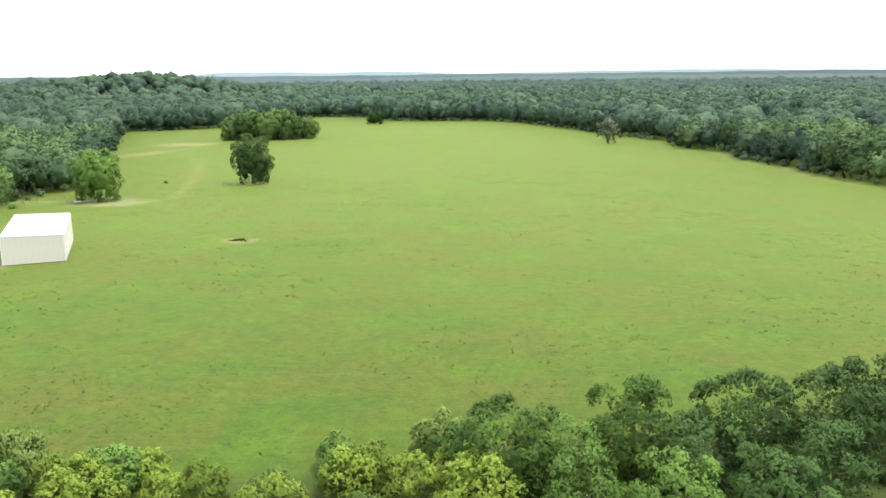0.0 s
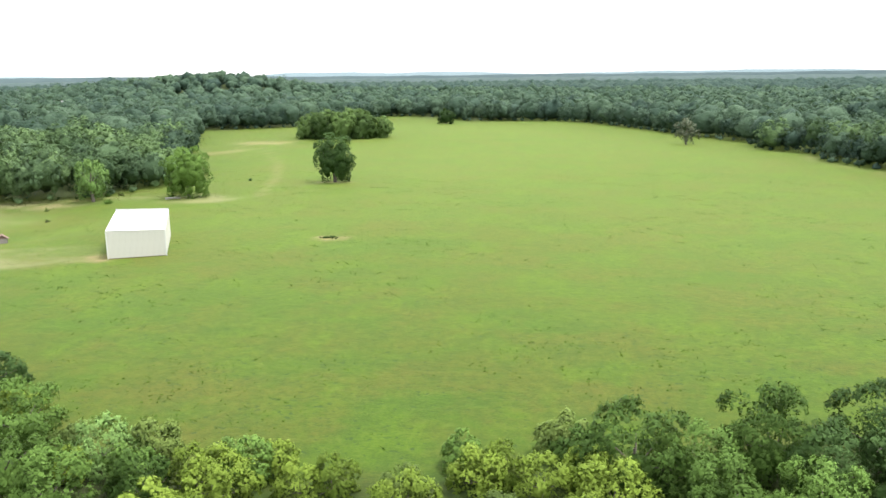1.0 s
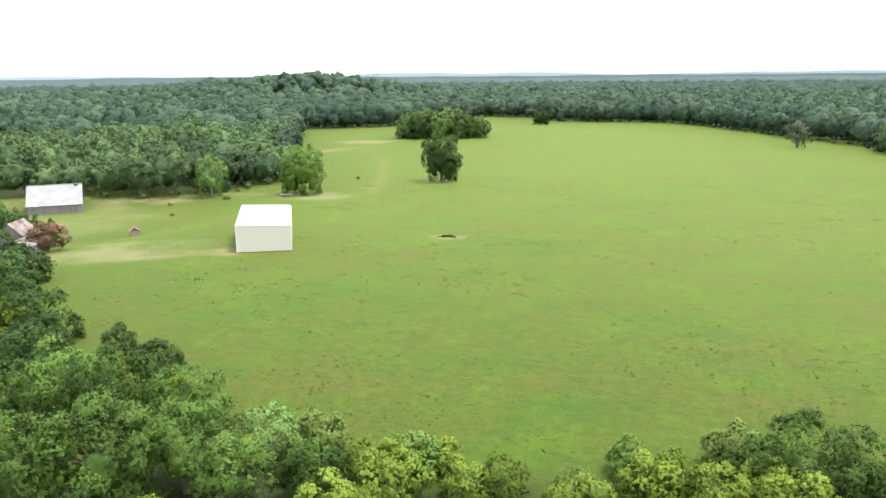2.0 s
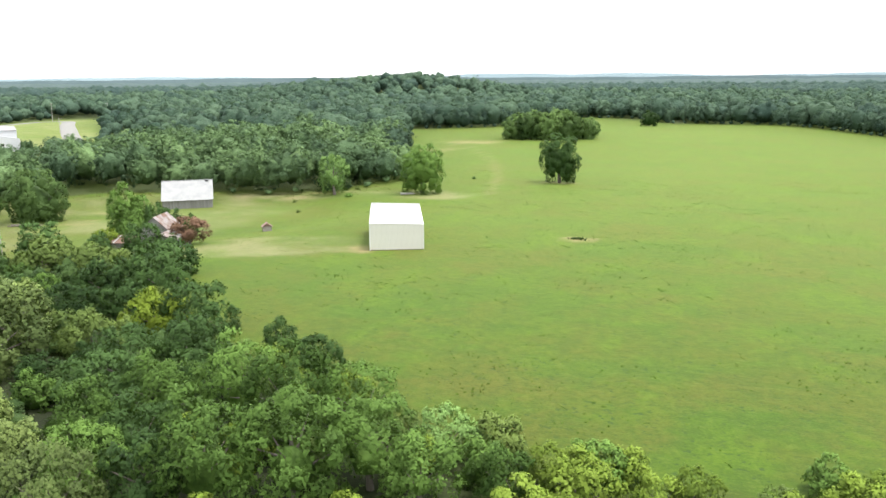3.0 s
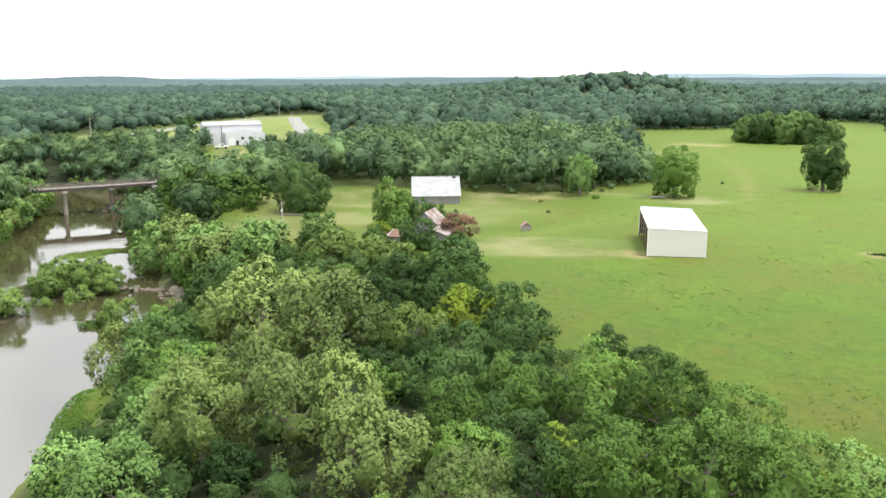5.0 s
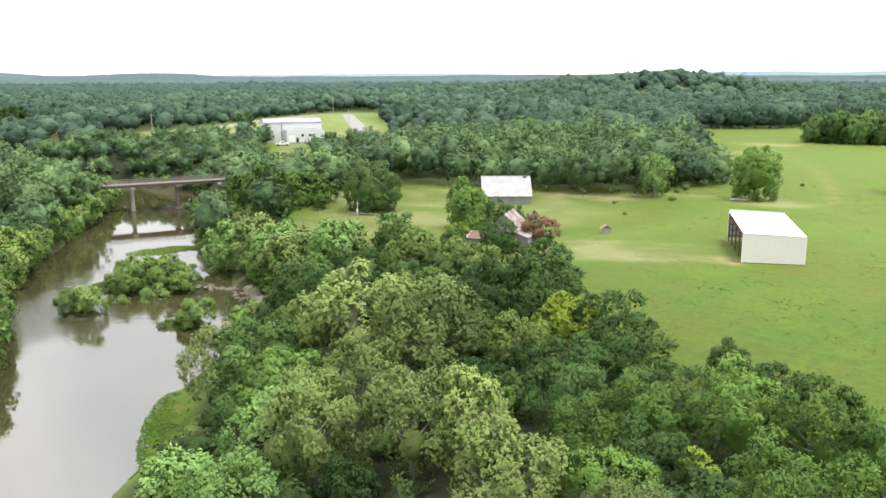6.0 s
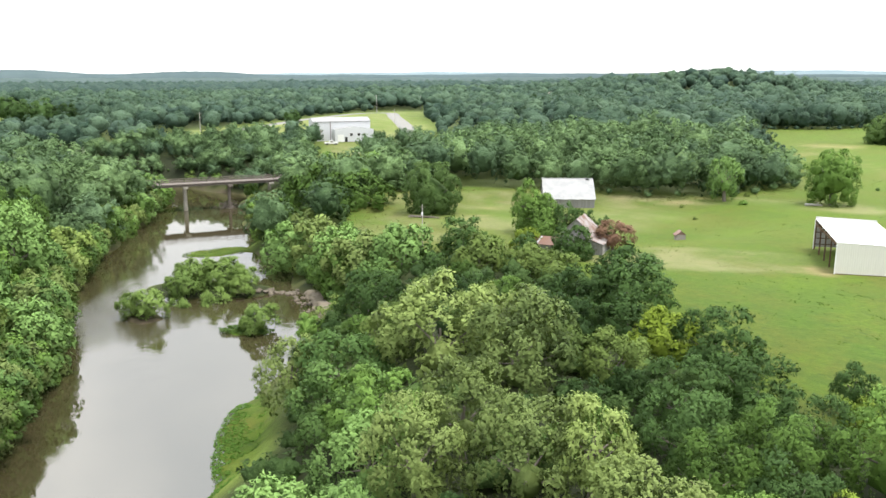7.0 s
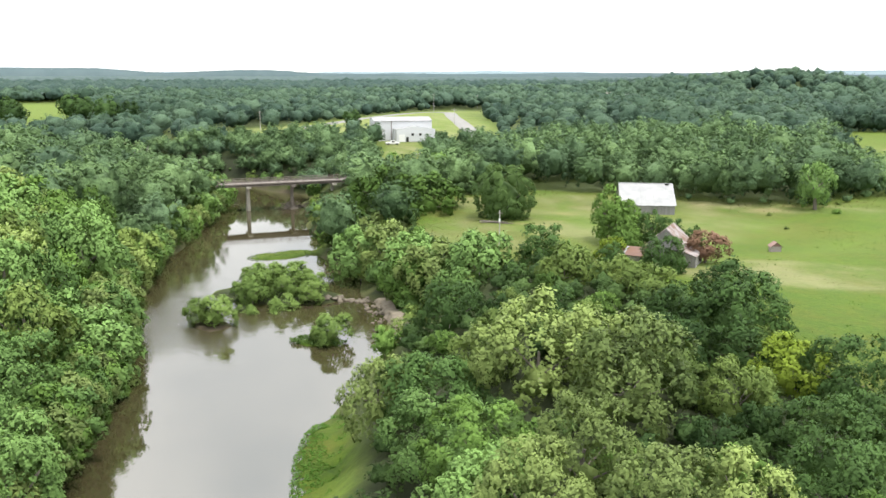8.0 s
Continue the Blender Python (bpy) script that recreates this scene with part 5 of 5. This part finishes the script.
# ---------------------------------------------------------------- bridge
def build_bridge():
    a, b, zd = Vector((-269.0, 102.0)), Vector((-239.5, 161.0)), -2.1
    L = (b - a).length
    br = thing("bridge", pose(a.x, a.y, 0, 0, 0, math.degrees(math.atan2(b.y - a.y, b.x - a.x))), "old narrow steel and plank bridge over the river", "bridge")
    for y in (-2.3, 0.0, 2.3):
        part("girder", boxes((0, y - 0.2, zd - 0.75, L, y + 0.2, zd - 0.67), (0, y - 0.04, zd - 0.67, L, y + 0.04, zd - 0.28), (0, y - 0.2, zd - 0.28, L, y + 0.2, zd - 0.2)), STEEL, br, "rusted steel girder")
    plank = bpy.data.meshes.new("deck_plank")
    bm = boxes((0.01, -2.7, zd - 0.2, 0.47, 2.7, zd - 0.1))
    bm.to_mesh(plank)
    bm.free()
    plank.materials.append(DECK)
    q = random.Random(4)
    for i in range(int(L / 0.48)):
        put_piece("deck_plank", plank, br, pose(i * 0.48, q.uniform(-0.06, 0.06), q.uniform(-0.01, 0.012)))
    for y in (-2.65, 2.65):
        part("kerb_timber", boxes((0, y - 0.12, zd - 0.1, L, y + 0.12, zd + 0.12)), DECK, br)
        for z in (0.5, 0.95):
            part("rail", boxes((0, y - 0.06, zd + z, L, y + 0.06, zd + z + 0.14)), DECK, br, "weathered rail")
        for i in range(int(L / 2.4)):
            part("rail_post", boxes((i * 2.4, y - 0.09, zd - 0.3, i * 2.4 + 0.14, y + 0.09, zd + 1.1)), STEEL, br)
    for along, mat, half, words in ((32.4, CONCRETE, 0.62, "pale concrete pier"), (45.0, STEEL, 0.38, "rusted steel and timber pier"), (57, CONCRETE, 0.6, "concrete pier"), (19, CONCRETE, 0.6, "concrete pier")):
        bm = bmesh.new()
        for yy in ((0.0,) if mat == CONCRETE else (-0.7, 0.7)):
            tube(bm, (along, yy, -13.0), (along, yy, zd - 1.25), half * 1.15, half * 0.85, 12)
        p = part("pier", bm, mat, br, words)
        part("pier_cap", boxes((along - 0.7, -3.0, zd - 1.3, along + 0.7, 3.0, zd - 0.75)), mat, p)
        if mat == STEEL:
            part("cross_brace", boxes((along - 0.08, -2.0, -7.0, along + 0.08, 2.0, -6.75), (along - 0.08, -2.0, -4.6, along + 0.08, 2.0, -4.35)), STEEL, p)
    return br


build_bridge()


def build_logjam():
    q = random.Random(8)
    bm = bmesh.new()
    for i in range(60):
        a, t = q.uniform(0, 6.28), q.uniform(-0.45, 0.6)
        l, r = q.uniform(1.5, 5.0), q.uniform(0.05, 0.16)
        c = Vector((q.gauss(0, 1.3), q.gauss(0, 1.5), q.uniform(-0.2, 1.5)))
        d = Vector((math.cos(a), math.sin(a), t)).normalized() * l / 2
        tube(bm, c - d, c + d, r, r * 0.5, 6)
    me = bpy.data.meshes.new("driftwood")
    bm.to_mesh(me)
    bm.free()
    me.materials.append(BARK)
    ob = new("driftwood", me)
    ob.location = (-249.4, 142.4, -10.0)
    tagged(ob, "dark tangled driftwood caught on a bridge pier", "driftwood", kind="stuff")


build_logjam()


def bare_tree(x, y, h, seed, name="dead_tree"):
    q = random.Random(seed)
    bm = bmesh.new()

    def limb(p, d, l, r, depth):
        e = p + d * l
        tube(bm, p, e, r, r * 0.6, 6)
        if depth:
            for _ in range(3):
                nd = (d + Vector((q.gauss(0, 0.5), q.gauss(0, 0.5), q.gauss(0.1, 0.3)))).normalized()
                limb(p + d * l * q.uniform(0.55, 1.0), nd, l * q.uniform(0.55, 0.8), r * 0.55, depth - 1)

    limb(Vector((0, 0, -0.2)), Vector((0, 0, 1)), h * 0.4, h * 0.022, 4)
    me = bpy.data.meshes.new(name)
    bm.to_mesh(me)
    bm.free()
    me.materials.append(DEADWOOD)
    ob = new(name, me)
    ob.location = (x, y, zat(x, y))
    return tagged(ob, "leafless silver-grey dead tree among green trees", "tree")


DEADWOOD = plain_rough("silver_deadwood", (0.38, 0.36, 0.33), (0.52, 0.50, 0.46), 4.0)
bare_tree(-272, 110, 11, 3)


def build_fallen_log():
    bm = bmesh.new()
    tube(bm, (0, 0, 0.28), (1.6, 0.2, 0.3), 0.28, 0.25, 10)
    tube(bm, (1.6, 0.2, 0.3), (3.6, 0.1, 0.22), 0.25, 0.14, 10)
    tube(bm, (2.2, 0.2, 0.3), (3.0, 0.9, 0.7), 0.1, 0.05, 6)
    me = bpy.data.meshes.new("fallen_log")
    bm.to_mesh(me)
    bm.free()
    me.materials.append(DEADWOOD)
    ob = new("fallen_log", me)
    ob.matrix_basis = pose(-99.0, 184.0, zat(-99, 184), 0, 0, 25)
    tagged(ob, "pale barkless fallen log under a pasture tree", "log")


build_fallen_log()


def build_branch_pile():
    q = random.Random(12)
    bm = bmesh.new()
    for i in range(9):
        a, l = q.uniform(-0.35, 0.35), q.uniform(2.5, 6.0)
        c = Vector((q.uniform(-1.5, 1.5), q.uniform(-0.5, 0.5), q.uniform(0.1, 0.45)))
        d = Vector((math.cos(a), math.sin(a), q.uniform(-0.05, 0.06))) * l / 2
        tube(bm, c - d, c + d, q.uniform(0.06, 0.14), 0.04, 6)
    me = bpy.data.meshes.new("branch_pile")
    bm.to_mesh(me)
    bm.free()
    me.materials.append(BARK)
    ob = new("branch_pile", me)
    ob.matrix_basis = pose(-160.0, 127.2, zat(-160.0, 127.2), 0, 0, 25)
    tagged(ob, "fallen grey branches under a lawn tree", "branches", kind="stuff")


build_branch_pile()


# ---------------------------------------------------------------- road, poles, car
def build_road():
    pts = []
    for a, b in zip(ROAD_LINE[:-1], ROAD_LINE[1:]):
        for i in range(6):
            pts.append(a + (b - a) * i / 6)
    pts = np.array(pts)
    for _ in range(6):
        pts[1:-1] = 0.5 * pts[1:-1] + 0.25 * (pts[:-2] + pts[2:])
    d = unit(np.gradient(pts, axis=0))
    nrm = np.stack([-d[:, 1], d[:, 0]], 1)
    rows = []
    for off, dz in ((-4.4, -0.25), (-4.0, 0.06), (0, 0.14), (4.0, 0.06), (4.4, -0.25)):
        p = pts + nrm * off
        rows.append(np.stack([p[:, 0], p[:, 1], ground_z(p[:, 0], p[:, 1]) + dz], 1))
    n = len(pts)
    i = np.concatenate([np.arange(n - 1) + k * n for k in range(4)])
    me = mesh_from("road", np.concatenate(rows), np.stack([i, i + 1, i + n + 1, i + n], 1), ROAD, smooth=True)
    tagged(new("road", me), "pale grey country road curving past the warehouse", "road", kind="structure")


build_road()


def utility_pole(x, y, h, label="grey wooden utility pole with a cross-arm"):
    p = thing("utility_pole", pose(x, y, zat(x, y), 0, 0, 40), label, "utility pole", "utility poles")
    bm = bmesh.new()
    tube(bm, (0, 0, -0.3), (0, 0, h), 0.17, 0.11, 8)
    part("pole", bm, DEADWOOD, p)
    arm = part("cross_arm", boxes((-1.2, -0.06, h - 0.9, 1.2, 0.06, h - 0.76)), TIMBER, p)
    for i in (-1.1, -0.4, 0.4, 1.1):
        bm = bmesh.new()
        tube(bm, (i, 0, h - 0.76), (i, 0, h - 0.56), 0.06, 0.04, 6)
        part("insulator", bm, WHITE_PAINT, arm)
    return p


for x, y, h in ((-381, 225, 9), (-465, 434, 13), (-503, 528, 11), (-500, 531, 11), (-479, 548, 12), (-342, 318, 8), (-212, 158, 8)):
    utility_pole(x, y, h)


def build_lamp_pole():
    x, y = -141.5, 104.0
    p = thing("meter_pole", pose(x, y, zat(x, y), 0, 0, 30), "thin grey pole with a white meter box on the lawn", "pole")
    bm = bmesh.new()
    tube(bm, (0, 0, -0.3), (0, 0, 8.2), 0.10, 0.07, 8)
    part("pole", bm, DEADWOOD, p)
    part("meter_box", boxes((-0.15, -0.26, 6.3, 0.15, -0.08, 6.8)), WHITE_PAINT, p, "white box")
    part("bracket", boxes((-0.5, -0.05, 7.7, 0.5, 0.05, 7.8)), STEEL, p)


build_lamp_pole()


def build_pickup():
    car = thing("pickup_truck", frame_at(-283.5, 213.0, zat(-281, 215), 0.537, 0.844), "white pickup truck parked in front of the warehouse", "truck")
    bm = bmesh.new()
    prism(bm, [(0, 0.45), (5.3, 0.45), (5.3, 1.0), (3.9, 1.05), (3.4, 1.75), (2.1, 1.78), (1.9, 1.1), (0, 1.1)], -0.9, 0.9)
    bmesh.ops.bevel(bm, geom=bm.edges[:], offset=0.05, segments=1, affect="EDGES")
    part("body", bm, WHITE_PAINT, car)
    part("windscreen", boxes((2.2, -0.92, 1.15, 3.3, 0.92, 1.62)), DARK, car, "dark glass")
    for x in (0.95, 4.3):
        for y in (-0.92, 0.72):
            bm = bmesh.new()
            tube(bm, (x, y, 0.38), (x, y + 0.2, 0.38), 0.38, 0.38, 12)
            w = part("wheel", bm, DARK, car)
            bm = bmesh.new()
            tube(bm, (x, y - 0.02, 0.38), (x, y + 0.22, 0.38), 0.2, 0.2, 8)
            part("rim", bm, STEEL, w)


build_pickup()


# ---------------------------------------------------------------- river edge, weeds and small growth
def stones(name, spots, n, spread, size, seed, label):
    q = np.random.default_rng(seed)
    cv, cf = ICO[2]
    V, F, base = [], [], 0
    for i in range(n):
        cx, cy = spots[int(q.integers(len(spots)))]
        x, y = cx + q.normal(0, spread), cy + q.normal(0, spread)
        s = size * q.uniform(0.5, 1.6)
        v = cv * (1 + 0.22 * np.sin(cv @ q.normal(0, 3, 3) + q.uniform(0, 6)))[:, None] * np.array([s, s * q.uniform(0.6, 1.0), s * q.uniform(0.4, 0.7)])
        V.append(v + np.array([x, y, max(zat(x, y), -10.05) + 0.15 * s]))
        F.append(cf + base)
        base += len(cv)
    me = mesh_from(name, np.concatenate(V), np.concatenate(F), ROCK)
    tagged(new(name, me), label, "rocks", kind="stuff")


def build_scarp():
    """A bare earth face where the river cuts into its bank."""
    q = np.random.default_rng(31)
    line = np.array([(-159.5, 90.8), (-156, 89.0), (-152, 86.6), (-148, 84.0), (-144.5, 81.2), (-141.5, 78.6), (-139.5, 75.8)])
    t = np.linspace(0, len(line) - 1, 56)
    x, y = np.interp(t, range(len(line)), line[:, 0]), np.interp(t, range(len(line)), line[:, 1])
    back = np.array([0.55, 0.83])
    V = []
    for f, lean in ((0.0, -0.4), (0.25, 0.1), (0.5, 0.3), (0.75, 0.55), (1.0, 0.75), (1.0, 2.6)):
        wob = q.normal(0, 0.16, len(t)) + 0.25 * np.sin(t * 9 + f * 4)
        top = 1.7 + 0.4 * np.sin(t * 2.3)
        V.append(np.stack([x + back[0] * (lean + wob), y + back[1] * (lean + wob), -10.4 + f * top * np.sin(np.clip(t / t[-1], 0.02, 0.98) * math.pi) ** 0.4], 1))
    n = len(t)
    i = np.concatenate([np.arange(n - 1) + k * n for k in range(5)])
    me = mesh_from("river_bank", np.concatenate(V), np.stack([i, i + 1, i + n + 1, i + n], 1), EARTH)
    tagged(new("river_bank", me), "steep bare earth bank cut by the river", "river bank", kind="structure")


EARTH = plain_rough("bare_bank_earth", (0.15, 0.125, 0.09), (0.25, 0.215, 0.165), 1.4)
build_scarp()
stones("rocks", [(-166, 82), (-164.5, 85), (-163, 87), (-161.5, 88.5), (-160, 89.5)], 90, 0.45, 0.36, 5, "grey-brown rocks piled at the water's edge")
stones("rocks", [(-156, 87.5), (-153, 86), (-149, 83.4), (-145.5, 80.6)], 40, 0.6, 0.3, 6, "brown rocks at the foot of an eroded bank")
stones("rocks", [(-258, 110), (-256.5, 111)], 26, 0.9, 0.8, 7, "pale stone slabs on the far bank by the bridge")


def tufts(name, places, size, blades, material, seed, label, category="grass", up=0.8):
    q = np.random.default_rng(seed)
    V, F, N, C = [], [], [], []
    x, y = places
    z = ground_z(x, y)
    for i in range(len(x)):
        s = size * q.uniform(0.5, 1.6)
        p = np.array([x[i], y[i], z[i]])
        t = q.random()
        for b in range(blades):
            a = q.uniform(0, 6.283)
            d = np.array([math.cos(a), math.sin(a), 0])
            w = np.array([-d[1], d[0], 0]) * s * 0.22
            root = p + d * s * q.uniform(0, 0.5)
            tip = root + d * s * q.uniform(0.2, 0.7) + np.array([0, 0, s * up * q.uniform(0.6, 1.2)])
            mid = (root + tip) / 2 + np.array([0, 0, s * 0.12])
            V += [root - np.array([0, 0, 0.05]), mid - w, tip, mid + w]
            nn = np.array([0, 0, 1.0])
            N += [nn] * 4
            C += [t] * 4
    V = np.array(V)
    me = mesh_from(name, V, np.arange(len(V)).reshape(-1, 4), material, np.array(N), True, np.array(C))
    tagged(new(name, me), label, category, kind="stuff")


def tuft_material(name, a, b):
    k = Nodes(name)
    col = k.mix(k.math("ADD", k.math("MULTIPLY", k.attr("tint"), 0.6), k.math("MULTIPLY", k.island(), 0.4)), a, b)
    k.finish(col, 0.8, 0.0, 0.2)
    tr, mx = k.n.new("ShaderNodeBsdfTranslucent"), k.n.new("ShaderNodeMixShader")
    k.put(tr.inputs["Color"], col)
    mx.inputs[0].default_value = 0.45
    k.l.new(k.bsdf.outputs[0], mx.inputs[1])
    k.l.new(tr.outputs[0], mx.inputs[2])
    k.l.new(mx.outputs[0], k.out.inputs[0])
    return k.mat


wq = np.random.default_rng(77)
gx, gy = wq.uniform(-110, 70, 60000), 55 + 190 * wq.random(60000) ** 1.9
clump = np.sin(gx * 0.09 + 2 * np.sin(gy * 0.05)) * np.sin(gy * 0.13 + gx * 0.03) + wq.normal(0, 0.5, 60000)
ok = inside(FIELD, gx, gy) & (clump > 0.1)
tufts("pasture_weeds", (gx[ok][:4000], gy[ok][:4000]), 0.14, 3, tuft_material("weed_leaves", (0.040, 0.085, 0.010), (0.110, 0.170, 0.022)), 1, "small weed tufts scattered over the pasture", up=0.5)
# deeper green tufts in short drifts
hub = np.nonzero(ok)[0][:900]
cx, cy = np.repeat(gx[hub], 3) + wq.normal(0, 0.9, 2700), np.repeat(gy[hub], 3) + wq.normal(0, 0.5, 2700)
ok = inside(FIELD, cx, cy)
tufts("pasture_weeds", (cx[ok], cy[ok]), 0.16, 5, tuft_material("dock_leaves", (0.052, 0.112, 0.010), (0.090, 0.160, 0.016)), 8, "dark-green weed tufts in drifts across the pasture", up=0.5)
# long grass of the spit and the island edges
a, r = wq.uniform(0, 6.283, 4000), np.sqrt(wq.random(4000))
t = radians(140.5)
u, v = 14.5 * r * np.cos(a), 4.2 * r * np.sin(a)
sx, sy = -116.2 + u * math.cos(t) - v * math.sin(t), 44.6 + u * math.sin(t) + v * math.cos(t)
ok = (ground_z(sx, sy) > -10.1) & (ground_z(sx, sy) < -8.8)
SPIT_GRASS = tuft_material("spit_grass_blades", (0.068, 0.155, 0.024), (0.122, 0.232, 0.042))
BANK_GRASS = tuft_material("bank_grass_blades", (0.06, 0.115, 0.03), (0.115, 0.185, 0.05))
tufts("bank_grass", (sx[ok], sy[ok]), 0.2, 5, SPIT_GRASS, 2, "bright green grass on a low river spit", up=0.45)
a, r = wq.uniform(0, 6.283, 1500), np.sqrt(wq.random(1500))
sx, sy = -199.5 + 6.5 * r * np.cos(a), 102 + 10.5 * r * np.sin(a)
ok = ground_z(sx, sy) > -10.05
tufts("bank_grass", (sx[ok], sy[ok]), 0.14, 5, BANK_GRASS, 3, "green waterside grass on the island")
sx, sy = wq.uniform(-154, -143, 700), wq.uniform(66, 74, 700)
ok = ground_z(sx, sy) > -10.05
tufts("bank_grass", (sx[ok], sy[ok]), 0.4, 5, BANK_GRASS, 4, "green waterside grass round a small islet")
# rank grass along the wood's edge and the weed ring in the pasture
n = 3000
k = wq.integers(16, 30, n)
e0, e1, f = FIELD[k], FIELD[(k + 1) % len(FIELD)], wq.random(n)[:, None]
e = e0 + (e1 - e0) * f + wq.normal(0, 3.2, (n, 2))
tufts("rank_grass", (e[:, 0], e[:, 1]), 0.2, 4, tuft_material("rank_grass_blades", (0.16, 0.19, 0.055), (0.24, 0.24, 0.09)), 5, "tall dry grass along the edge of the wood")
tufts("weed_clump", (-46.2 + wq.normal(0, 0.8, 40), 141.5 + wq.normal(0, 0.4, 40)), 0.3, 6, tuft_material("mound_weeds", (0.03, 0.06, 0.015), (0.06, 0.10, 0.025)), 6, "dark weeds on a bare mound in the pasture")
